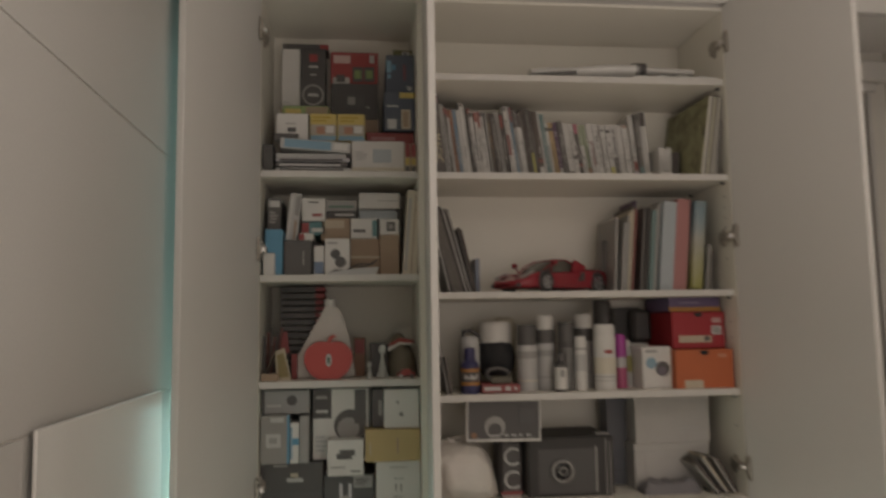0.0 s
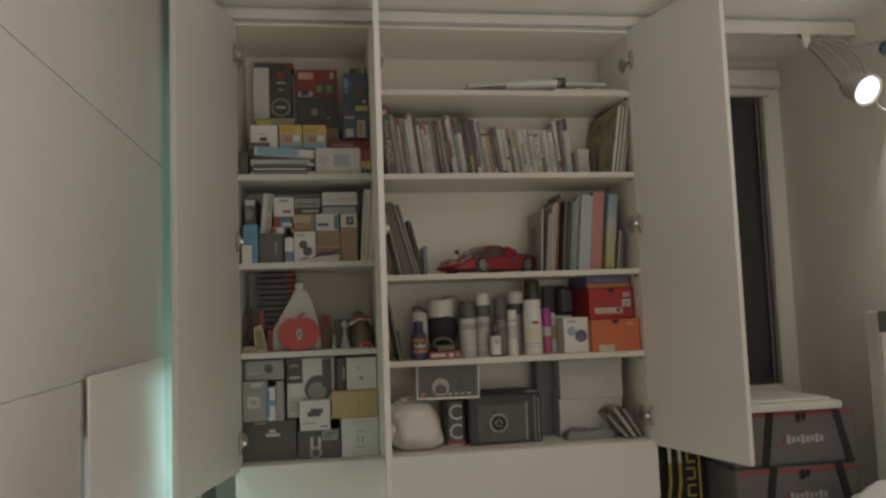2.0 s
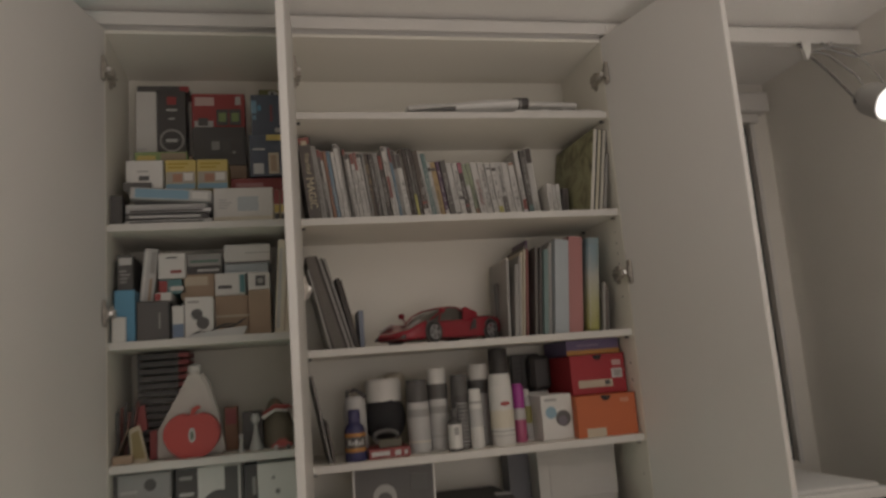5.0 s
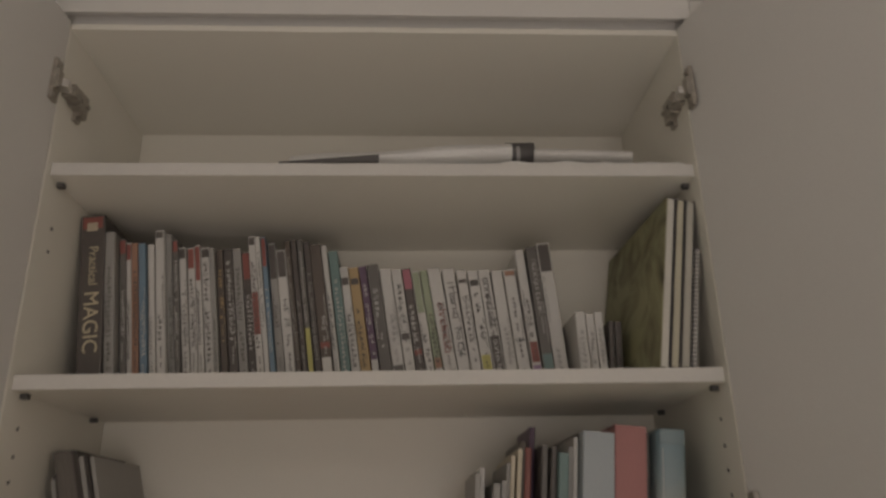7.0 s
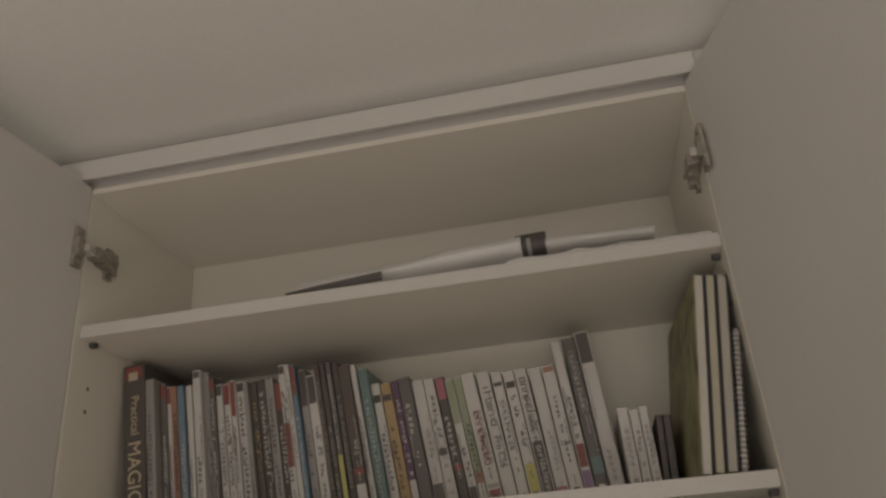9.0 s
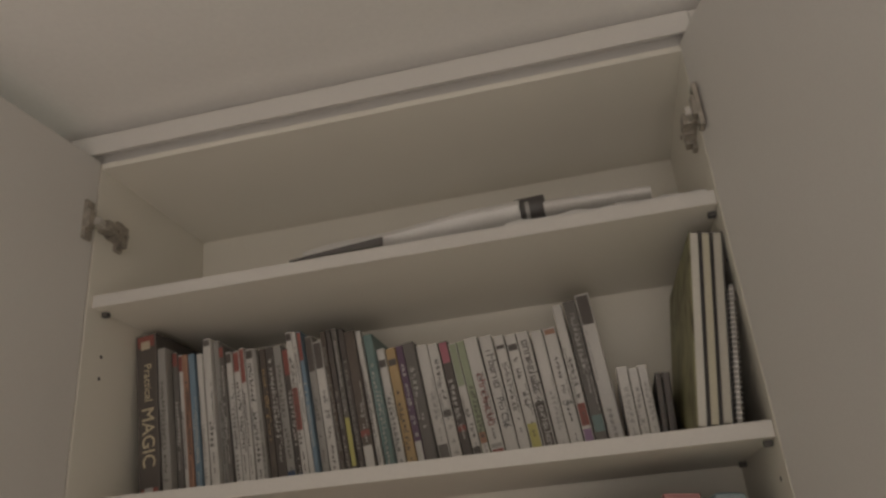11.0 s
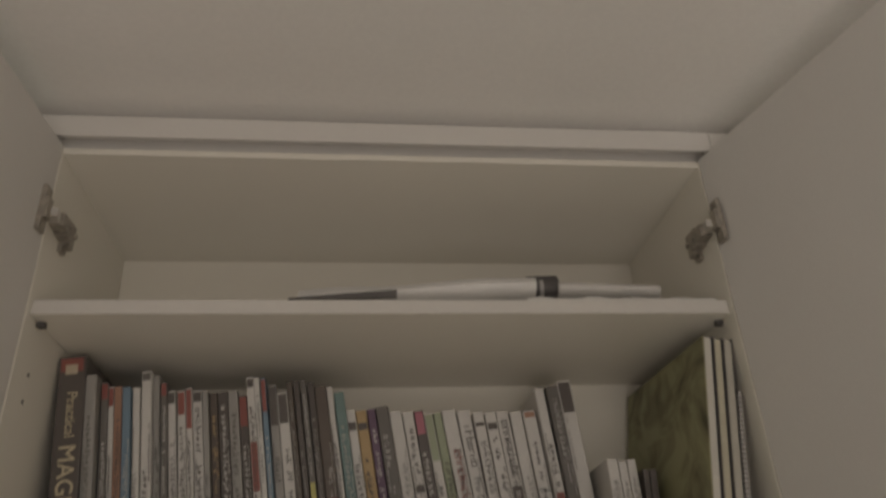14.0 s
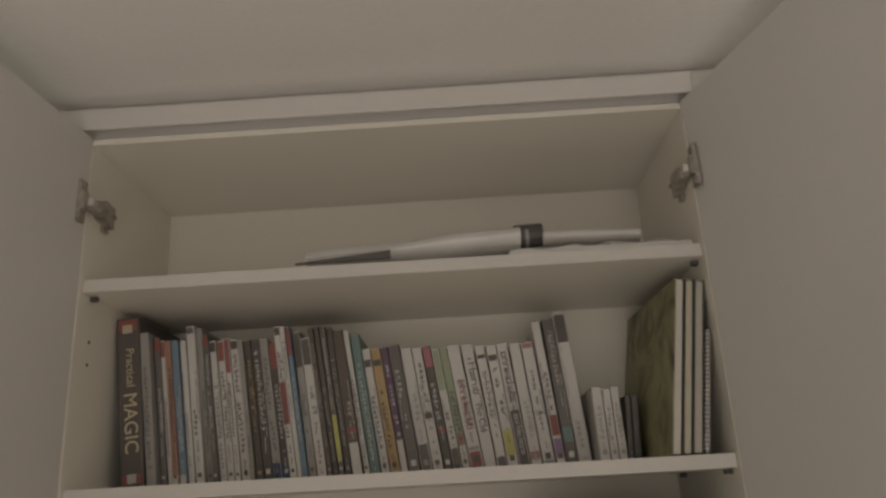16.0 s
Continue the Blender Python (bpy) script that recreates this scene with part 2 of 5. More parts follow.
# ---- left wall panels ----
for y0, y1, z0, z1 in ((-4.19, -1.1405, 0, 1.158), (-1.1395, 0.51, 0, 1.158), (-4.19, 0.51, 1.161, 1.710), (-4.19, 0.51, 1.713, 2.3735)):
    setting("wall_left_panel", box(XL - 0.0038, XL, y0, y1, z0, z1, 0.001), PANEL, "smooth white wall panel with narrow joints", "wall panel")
leaf = tagged(part("leaning_board", box(0, 0.006, -1.13, -0.458, 0.0, 1.165, 0.002), LACQUER, m=pose(XL + 0.012, 0, 0.003, 0, -0.45, 0.3)), "white board leaning against the panelled wall", "board")
# emissive bar stands in for the coloured light falling into the gap
tagged(part("gap_glow", box(XL + 0.0035, XL + 0.008, -1.10, -1.03, 0.02, 1.05, 0.001), material("lilac_light", (0.6, 0.6, 0.7), 0.5, emit=(0.62, 0.74, 0.80, 0.7))), "pale lilac glow added in the gap behind a leaning board", "light strip")

# ---- window alcove ----
win = tagged(new("window_1"), "dark night window with narrow metal frame", "window", kind="structure")
FRAME = paint(0.085, 0.08, 0.077, 0.4, 0.3)
for a in ((WX0, WX0 + 0.035, WZ0, WZ1), (WX1 - 0.020, WX1 - 0.004, WZ0, WZ1), (WX0 + 0.0355, WX1 - 0.0205, WZ0, WZ0 + 0.03), (WX0 + 0.0355, WX1 - 0.0205, WZ1 - 0.03, WZ1)):
    part("window_frame", box(a[0], a[1], YB + 0.018, YB + 0.058, a[2], a[3], 0.002), FRAME, win)
part("window_frame", box(WX1 - 0.030, WX1 - 0.022, YB + 0.011, YB + 0.0175, WZ0, WZ1, 0.001), paint(0.24, 0.22, 0.20, 0.4, 0.3), win)
glass = bpy.data.materials.new("night_glass")
glass.use_nodes = True
g = glass.node_tree.nodes["Principled BSDF"]
g.inputs["Base Color"].default_value, g.inputs["Roughness"].default_value, g.inputs["IOR"].default_value = (0.06, 0.06, 0.06, 1), 0.06, 1.5
part("pane", box(WX0 + 0.036, WX1 - 0.0205, YB + 0.034, YB + 0.040, WZ0 + 0.031, WZ1 - 0.031), glass, win)
part("window_trim", box(WX1 - 0.0035, WX1 + 0.014, YB - 0.012, YB - 0.0005, WZ0 - 0.01, WZ1 + 0.01, 0.002), LACQUER, win)
blind = thing("roller_blind", "white roller blind cassette above the window", "blind")
part("cassette", box(1.0, 1.868, YB - 0.075, YB - 0.001, 2.235, 2.318, 0.012, 3), LACQUER, blind)
part("bottom_rail", box(1.04, 1.83, YB - 0.045, YB - 0.02, 2.200, 2.2345, 0.004, 2), LACQUER, blind)

# studio lamp clamped under the pelmet
lamp = thing("clamp_spotlight", "white clamp spotlight switched on under the pelmet", "lamp")
hd = look((1.765, -0.215, 2.02), (1.84, -1.0, 1.55))
area_lamp("spotlight_beam", look((1.767, -0.232, 2.010), (1.84, -1.0, 1.55)), 0.06, 0.06, 2.6, (1.0, 0.97, 0.92))
part("head", lathe([(0.018, 0.098), (0.036, 0.094), (0.045, 0.080), (0.048, 0.072), (0.048, 0.066), (0.051, 0.064), (0.056, 0.0), (0.0575, -0.012), (0.052, -0.012), (0.050, -0.004)], 28), paint(0.40, 0.39, 0.37, 0.45), lamp, "pale grey ribbed lamp housing", m=hd, smooth=True)
part("bulb_face", lathe([(0.0495, -0.008), (0.0495, -0.006)], 28), material("lamp_glow", (0.9, 0.9, 0.9), 0.5, emit=(1.0, 0.97, 0.93, 0.75)), lamp, "glowing frosted disc", m=hd)
part("arm", tube([(1.665, -0.055, 2.235), (1.69, -0.09, 2.17), (1.722, -0.15, 2.05)], 0.0045), paint(0.19, 0.18, 0.17, 0.45), lamp)
part("clamp", prism([(1.650, 2.300), (1.688, 2.300), (1.682, 2.262), (1.668, 2.236), (1.662, 2.238), (1.655, 2.268)], 0.012), WHITE, lamp, "white clamp jaw", m=pose(0, -0.036, 0))
part("clamp_screw", tube([(1.640, -0.030, 2.292), (1.652, -0.030, 2.286), (1.660, -0.030, 2.278)], 0.006), DARK, lamp, "dark clamp screw")
part("second_rod", tube([(1.684, -0.045, 2.262), (1.705, -0.08, 2.235), (1.742, -0.14, 2.14), (1.752, -0.165, 2.075)], 0.0035), GREY, lamp)
part("knuckle", lathe([(0.008, -0.010), (0.0095, -0.008), (0.0095, 0.008), (0.008, 0.010)], 14, pose(1.722, -0.150, 2.05, 0, 90, 0)), DARK, lamp, "dark pivot knuckle")
part("rail_bracket", tube([(1.735, -0.028, 2.300), (1.742, -0.035, 2.285), (1.762, -0.035, 2.284), (1.772, -0.028, 2.300)], 0.0045), GREY, lamp)
part("bracket", tube([(1.69, -0.05, 2.262), (1.73, -0.07, 2.268), (1.77, -0.11, 2.24), (1.80, -0.15, 2.16), (1.79, -0.19, 2.09)], 0.0035), GREY, lamp)
part("cable", tube([(1.79, -0.19, 2.02), (1.83, -0.20, 1.96), (1.86, -0.22, 1.93), (1.885, -0.25, 1.90), (1.893, -0.28, 1.82), (1.893, -0.3, 1.2)], 0.003), GREY, lamp)
lamp2 = thing("clip_lamp", "dark blue clip lamp head under the pelmet", "lamp")
part("head", lathe([(0.012, 0.07), (0.028, 0.06), (0.036, 0.0), (0.033, 0.0)], 20), paint(0.03, 0.05, 0.10, 0.4), lamp2, m=look((1.862, -0.25, 2.165), (1.2, -2.2, 1.4)), smooth=True)
part("arm", tube([(1.72, -0.062, 2.262), (1.78, -0.11, 2.215), (1.85, -0.19, 2.21), (1.868, -0.23, 2.20)], 0.004), GREY, lamp2)

# stacked equipment bags
FABRIC = paint(0.155, 0.145, 0.145, 0.85, bump=0.3)
STRAP = paint(0.022, 0.022, 0.024, 0.8, bump=0.2)
bench = thing("low_bench", "plain white low bench under stacked bags", "bench")
part("seat", box(1.16, 1.74, -0.10, 0.32, 0.44, 0.465, 0.003), LACQUER, bench)
for x in (1.17, 1.70):
    for y in (-0.09, 0.28):
        part("leg", box(x, x + 0.03, y, y + 0.03, 0, 0.4398, 0.002), LACQUER, bench)


def equipment_bag(z0, h):
    bag = thing("equipment_bag", "grey padded equipment bag with red piping and black straps", "bag", pose(1.215, -0.105, z0), "stacked equipment bags")
    bm = box(0, 0.49, 0, 0.34, 0, h, 0.022, 3)
    part("body", bm, FABRIC, bag, smooth=True)
    for z in (h - 0.020,):
        part("piping", box(0.012, 0.478, -0.003, 0.0, z, z + 0.011, 0.001), RED, bag, "red zip piping")
    for x0, x1 in ((0.13, 0.10), (0.385, 0.435)):
        bm = prism([(x0, h + 0.001), (x0 + 0.028, h + 0.001), (x1 + 0.028, 0.004), (x1, 0.004)], 0.005)
        part("strap", bm, STRAP, bag, m=pose(0, -0.006, 0))
    part("zip_pull", box(0.245, 0.262, -0.008, -0.0035, h - 0.045, h - 0.012, 0.002), STRAP, bag)
    part("zip_pull", box(0.268, 0.282, -0.008, -0.0035, h - 0.038, h - 0.012, 0.002), STRAP, bag)
    bm = bmesh.new()
    for k in range(8):
        x = 0.205 + 0.0185 * k
        bx(bm, x, x + 0.013, -0.0022, -0.0008, 0.080 + 0.003 * (k % 3), 0.104 + 0.006 * ((k * 2) % 3 == 0))
    part("logo_mark", bm, paint(0.45, 0.44, 0.43, 0.6), bag, "pale lettering as plain marks")
    part("logo_accent", prism([(0.185, 0.080), (0.192, 0.080), (0.200, 0.112), (0.195, 0.112)], 0.0014), RED, bag, m=pose(0, -0.0022, 0))
    return bag


equipment_bag(0.4655, 0.2)
equipment_bag(0.6660, 0.2)
bm = box(1.15, 1.625, -0.14, 0.27, 0.8665, 0.895, 0.006, 2)
board = thing("foam_board", "white foam board lying on the equipment bags", "board")
part("sheet", bm, WHITE, board)
part("sheet", box(1.17, 1.60, -0.115, 0.24, 0.8955, 0.905, 0.003), WHITE, board)

# tall black bag with yellow straps
tb = thing("stand_bag", "tall black stand bag with yellow straps and marks", "bag")
bm = lathe([(0.07, 0), (0.10, 0.02), (0.105, 0.35), (0.10, 0.66), (0.07, 0.735), (0.02, 0.74)], 20, Matrix.Diagonal((1.15, 1.2, 1, 1)))
part("body", bm, paint(0.02, 0.02, 0.021, 0.8, bump=0.3), tb, m=pose(1.13, 0.20, 0), smooth=True)
YEL = paint(0.40, 0.34, 0.05, 0.6)
for x in (1.035, 1.075):
    part("strap", tube([(x + 0.03, 0.11, 0.73), (x + 0.02, 0.085, 0.66), (x + 0.015, 0.072, 0.60), (x, 0.075, 0.50), (x - 0.01, 0.08, 0.38)], 0.006), YEL, tb, "yellow strap")
    part("strap_end", tube([(x + 0.03, 0.109, 0.735), (x + 0.02, 0.083, 0.665)], 0.0068), WHITE, tb)
bm = bmesh.new()
for k in range(4):
    z = 0.665 - 0.062 * k
    bx(bm, 1.115, 1.150, 0.0705, 0.074, z, z + 0.007)
    bx(bm, 1.115 + 0.028 * (k % 2), 1.122 + 0.028 * (k % 2), 0.0705, 0.074, z, z + 0.045)
    bx(bm, 1.115, 1.150, 0.0705, 0.074, z + 0.038, z + 0.045)
part("marking", bm, YEL, tb, "large yellow marks")
part("marking_band", box(1.165, 1.172, 0.074, 0.078, 0.40, 0.72), YEL, tb)

# keyboard standing on its end
kb = thing("piano_keyboard", "white piano keyboard standing on its end", "keyboard")
part("case", box(1.750, 1.885, -0.195, -0.13, 0, 1.21, 0.006, 2), WHITE, kb)
part("end_cap", box(1.749, 1.886, -0.203, -0.1955, 1.135, 1.212, 0.003), BLACK, kb)
KEYM = bpy.data.meshes.new("key")
bm = box(1.752, 1.884, -0.206, -0.1955, 0, 0.0215, 0.0012)
bm.to_mesh(KEYM)
bm.free()
KEYM.materials.append(WHITE)
for k in range(47):
    o = new("white_key", KEYM)
    o.parent, o.location = kb, (0, 0, 0.06 + 0.0228 * k)
    if k % 7 not in (2, 6) and k < 46:
        part("black_key", box(1.800, 1.884, -0.215, -0.2062, 0.0765 + 0.0228 * k, 0.0880 + 0.0228 * k, 0.0012), BLACK, kb)

# white cushion
bm = bmesh.new()
bmesh.ops.create_icosphere(bm, subdivisions=4, radius=1)
for v in bm.verts:
    n = noise.noise(v.co * 2.2) * 0.10 + noise.noise(v.co * 6) * 0.03
    v.co = Vector((v.co.x * 0.27, v.co.y * 0.20, v.co.z * 0.335)) * (1 + n)
tagged(part("bean_bag", bm, paint(0.72, 0.71, 0.70, 0.9, bump=0.15), m=pose(1.57, -0.44, 0.335), smooth=True), "soft crumpled white bean bag cushion on the floor", "cushion")


# ---- printed boxes ----
def text_part(name, words, size, mat, parent, m, label=""):
    c = bpy.data.curves.new(name, "FONT")
    c.body, c.size, c.extrude, c.align_x, c.align_y = words, size, 0.0004, "CENTER", "CENTER"
    o = bpy.data.objects.new(name, c)
    scene.collection.objects.link(o)
    bpy.context.view_layer.update()
    me = bpy.data.meshes.new_from_object(o.evaluated_get(bpy.context.evaluated_depsgraph_get()))
    bpy.data.objects.remove(o)
    me.materials.clear()
    me.materials.append(mat)
    t = new(name, me)
    t.parent, t.matrix_basis = parent, m
    if label:
        t["label"] = label
    return t


def carton(name, label, category, x0, x1, z0, z1, y, depth, mat, prints=(), turn=0.0, tilt=0.0, bevel=0.0018):
    """A box with its printed patches. A print: left, right, bottom, top as shares of the front, material, and a name."""
    w, h = x1 - x0, z1 - z0
    depth = min(depth, D - 0.004 - y)
    ob = part(name, box(-w / 2, w / 2, 0, depth, 0, h, bevel), mat, m=pose((x0 + x1) / 2, y, z0, 0, tilt, turn))
    tagged(ob, label, category)
    for p in prints:
        a, b, c, d, pm = p[:5]
        kind, lift = (p[5] if len(p) > 5 else "printed_panel"), 0.0004 * (1 + prints.index(p))
        if kind == "disc":
            r = (b - a) * w / 2
            bm = lathe([(r, 0), (r, 0.0004 + lift)], 24, pose(((a + b) / 2 - 0.5) * w, 0, (c + d) / 2 * h, 90, 0, 0))
            part("printed_disc", bm, pm, ob)
        elif kind == "lines":
            bm = bmesh.new()
            n = p[6]
            for k in range(n):
                zz = c + (d - c) * (k + 0.25) / n
                bx(bm, (a - 0.5) * w, (a + (b - a) * (0.65 + 0.35 * ((k * 7) % 3) / 2) - 0.5) * w, -lift - 0.0003, 0, zz * h, (zz + 0.5 * (d - c) / n) * h)
            part("print_lines", bm, pm, ob)
        elif kind == "text":
            text_part("lettering", p[6], p[7], pm, ob, pose(((a + b) / 2 - 0.5) * w, -lift, (c + d) / 2 * h, 90, 0, 0))
        else:
            bm = bmesh.new()
            bx(bm, (a - 0.5) * w, (b - 0.5) * w, -lift - 0.0003, 0, c * h, d * h)
            part(kind, bm, pm, ob)
    return ob


DRED, BLUE, LBLUE = paint(0.27, 0.06, 0.058, 0.5), paint(0.085, 0.10, 0.13, 0.5), paint(0.22, 0.36, 0.46, 0.5)
YELLOW, GREEN, TEAL = paint(0.56, 0.44, 0.14, 0.5), paint(0.24, 0.32, 0.13, 0.5), paint(0.11, 0.24, 0.25, 0.5)
PALE, SILVER, BEIGE = paint(0.50, 0.495, 0.48, 0.5), paint(0.45, 0.45, 0.46, 0.35, 0.6), paint(0.52, 0.45, 0.34, 0.6)
ORANGE, SKY, INK, PURPLE = paint(0.47, 0.18, 0.09, 0.5), paint(0.12, 0.31, 0.46, 0.5), paint(0.09, 0.088, 0.086, 0.5), paint(0.17, 0.12, 0.26, 0.5)

# left bay, top shelf
Z = LS[0] + 0.0202
carton("speaker_box", "tall black speaker carton with round printed emblem", "box", -0.4047, -0.3226, 2.0214, 2.2261, 0.230, 0.09, BLACK, ((0.06, 0.94, 0.03, 0.42, GREY, "disc"), (0.14, 0.86, 0.06, 0.39, BLACK, "disc"), (0.3, 0.7, 0.2, 0.25, PALE), (0.35, 0.68, 0.78, 0.90, RED), (0.32, 0.7, 0.68, 0.71, PALE), (0.4, 0.62, 0.55, 0.57, PALE)))
carton("white_carton", "plain white narrow carton", "box", -0.4671, -0.4068, 2.0214, 2.2271, 0.240, 0.09, WHITE, ((0.1, 0.5, 0.1, 0.12, PALE),))
carton("flat_black_box", "flat black box with a red end", "box", -0.4650, -0.3143, 2.2276, 2.2489, 0.250, 0.09, DARK, ((0.82, 1.0, 0.05, 0.95, RED),))
carton("red_toy_box", "red toy carton with white lettering marks and windows", "box", -0.3070, -0.1480, 2.1102, 2.2240, 0.250, 0.09, RED, ((0.06, 0.42, 0.66, 0.9, paint(0.6, 0.45, 0.42, 0.5)), (0.82, 0.92, 0.68, 0.92, PALE), (0.46, 0.68, 0.1, 0.55, DARK), (0.70, 0.92, 0.1, 0.55, DARK), (0.5, 0.64, 0.2, 0.45, GREEN), (0.74, 0.88, 0.2, 0.45, GREEN), (0.05, 0.4, 0.04, 0.22, PALE), (0.12, 0.3, 0.08, 0.3, DARK)))
carton("black_gear_box", "matt black carton with a faint device drawing", "box", -0.3039, -0.1480, 1.9876, 2.1097, 0.230, 0.09, BLACK, ((0.3, 0.72, 0.3, 0.7, INK), (0.35, 0.5, 0.4, 0.62, GREY), (0.55, 0.68, 0.38, 0.6, DARK), (0.74, 0.80, 0.30, 0.36, GREY)))
carton("kraft_box", "brown cardboard carton at the back of a stack", "box", -0.470, -0.3065, Z, 2.0211, 0.232, 0.09, KRAFT)
carton("kraft_box", "brown cardboard carton at the back of a stack", "box", -0.3055, -0.148, Z, 1.9873, 0.232, 0.09, KRAFT)
carton("small_printed_box", "small olive box with a pale label", "box", -0.102, -0.040, 2.1635, 2.195, 0.14, 0.12, paint(0.15, 0.14, 0.05, 0.5), ((0.45, 0.85, 0.2, 0.8, PALE), (0.55, 0.7, 0.3, 0.7, INK)))
carton("navy_box", "dark navy carton with pale dots and red lines", "box", -0.126, -0.038, 2.0345, 2.163, 0.10, 0.2, BLUE, ((0.0, 0.18, 0.55, 0.85, LBLUE), (0.22, 0.32, 0.62, 0.74, SKY), (0.05, 0.15, 0.4, 0.5, LBLUE), (0.62, 0.68, 0.35, 0.75, DRED), (0.75, 0.9, 0.1, 0.2, PALE)))
carton("blue_tool_box", "blue carton with yellow corner and product photo", "box", -0.134, -0.038, 1.9105, 2.034, 0.08, 0.2, BLUE, ((0.1, 0.4, 0.05, 0.3, PALE), (0.55, 0.85, 0.05, 0.55, BEIGE), (0.60, 0.78, 0.1, 0.5, KRAFT), (0.5, 1.0, 0.85, 0.99, YELLOW), (0.08, 0.45, 0.62, 0.66, PALE)))
carton("red_flat_box", "flat faded red box", "box", -0.190, -0.040, 1.8735, 1.910, 0.10, 0.125, DRED, ((0.1, 0.6, 0.3, 0.6, paint(0.4, 0.2, 0.2, 0.5)),))
carton("green_card_box", "flat light green carton", "box", -0.449, -0.307, 1.9565, 1.992, 0.10, 0.125, GREEN, ((0.5, 0.98, 0.1, 0.9, paint(0.30, 0.24, 0.16, 0.6)), (0.05, 0.4, 0.3, 0.7, YELLOW)))
carton("white_adapter_box", "small white carton with a dark device picture", "box", -0.464, -0.368, 1.8665, 1.956, 0.06, 0.17, WHITE, ((0.35, 0.62, 0.35, 0.5, INK), (0.3, 0.6, 0.62, 0.66, GREY)))
for x0, x1 in ((-0.363, -0.282), (-0.279, -0.195)):
    o = carton("yellow_blister_pack", "yellow bandage carton with photo panel", "box", x0, x1, 1.8725, 1.959, 0.07, 0.15, YELLOW, ((0.02, 0.98, 0.22, 0.60, paint(0.40, 0.36, 0.30, 0.5)), (0.1, 0.9, 0.68, 0.92, paint(0.42, 0.30, 0.04, 0.5), "lines", 2), (0.25, 0.55, 0.26, 0.52, paint(0.40, 0.22, 0.15, 0.6)), (0.6, 0.9, 0.3, 0.55, WHITE), (0.02, 0.98, 0.02, 0.2, LBLUE)))
    o["group"] = "yellow packs"
carton("black_cube_box", "small black box at the shelf corner", "box", -0.4995, -0.469, Z, 1.851, 0.03, 0.12, BLACK)
for k, (zz, w, mt) in enumerate(((0.0, 0.225, PALE), (0.0165, 0.215, DARK), (0.033, 0.222, SILVER), (0.0465, 0.21, PALE))):
    carton("plastic_sleeve", "flat crumpled plastic sleeve in a pile", "package", -0.463, -0.463 + w, Z + zz, Z + zz + 0.0135, 0.035 + 0.004 * k, 0.18, mt, ((0.05, 0.9, 0.2, 0.7, DARK if k % 2 == 0 else PALE),), turn=(-1, 1.5, -0.5, 1)[k])
carton("blue_plastic_pack", "clear pack with light blue label on the pile", "package", -0.450, -0.240, 1.834, 1.866, 0.03, 0.18, PALE, ((0.06, 0.72, 0.1, 0.9, LBLUE), (0.76, 0.96, 0.2, 0.8, WHITE)), tilt=4.0)
carton("white_case", "white translucent case with faint label", "box", -0.236, -0.074, Z, 1.872, 0.06, 0.165, WHITE, ((0.4, 0.75, 0.35, 0.75, paint(0.45, 0.50, 0.52, 0.5)), (0.0, 1.0, 0.0, 0.2, CREAM), (0.08, 0.3, 0.4, 0.7, PALE, "lines", 4)))
for x0 in (-0.073, -0.055):
    carton("seasoning_box", "small printed box with red and yellow drawings", "box", x0, x0 + 0.017, Z, 1.862, 0.05, 0.1, BEIGE, ((0.05, 0.95, 0.55, 0.98, DRED), (0.1, 0.9, 0.30, 0.52, YELLOW), (0.15, 0.85, 0.03, 0.25, INK)))
carton("dark_pouch", "dark grey pouch behind the pile", "package", -0.469, -0.466 + 0.07, 1.8665, 1.889, 0.045, 0.012, DARK)

# left bay, second shelf
Z = LS[1] + 0.0202
carton("white_booklet_box", "small white box at the shelf edge", "box", -0.494, -0.460, Z, 1.522, 0.015, 0.012, WHITE)
carton("blue_box", "bright blue upright carton", "box", -0.491, -0.440, Z, 1.594, 0.03, 0.2, SKY, ((0.05, 0.5, 0.1, 0.4, LBLUE),))
carton("dark_camera_box", "dark box with a printed pale band", "box", -0.488, -0.449, 1.5945, 1.693, 0.06, 0.18, DARK, ((0.1, 0.95, 0.72, 0.92, PALE), (0.15, 0.8, 0.2, 0.6, GREY, "lines", 4)))
carton("charcoal_box", "charcoal carton with a fine vertical line", "box", -0.437, -0.354, Z, 1.561, 0.03, 0.22, DARK, ((0.68, 0.72, 0.3, 0.7, GREY),), bevel=0.003)
carton("pale_folder_box", "pale upright sleeve leaning among boxes", "box", -0.438, -0.402, 1.5615, 1.712, 0.08, 0.2, PALE, ((0.1, 0.3, 0.05, 0.95, WHITE), (0.55, 0.95, 0.55, 0.95, GREY), (0.6, 0.8, 0.05, 0.45, KRAFT)), tilt=6)
carton("white_gift_box", "white carton with small red print", "box", -0.388, -0.316, 1.626, 1.697, 0.08, 0.2, WHITE, ((0.45, 0.85, 0.2, 0.32, DRED), (0.3, 0.7, 0.78, 0.84, INK)))
carton("cable_box", "teal and white cable carton", "box", -0.388, -0.316, 1.585, 1.6255, 0.09, 0.2, TEAL, ((0.0, 0.3, 0.1, 0.9, RED), (0.4, 0.9, 0.2, 0.5, WHITE)))
carton("red_tag_box", "small white box with a red mark", "box", -0.393, -0.350, 1.5615, 1.585, 0.05, 0.2, WHITE, ((0.0, 0.35, 0.1, 0.9, RED),))
carton("narrow_carton", "narrow white carton with blue lower half", "box", -0.349, -0.318, Z, 1.546, 0.04, 0.2, WHITE, ((0.05, 0.95, 0.05, 0.45, paint(0.16, 0.22, 0.32, 0.5)),))
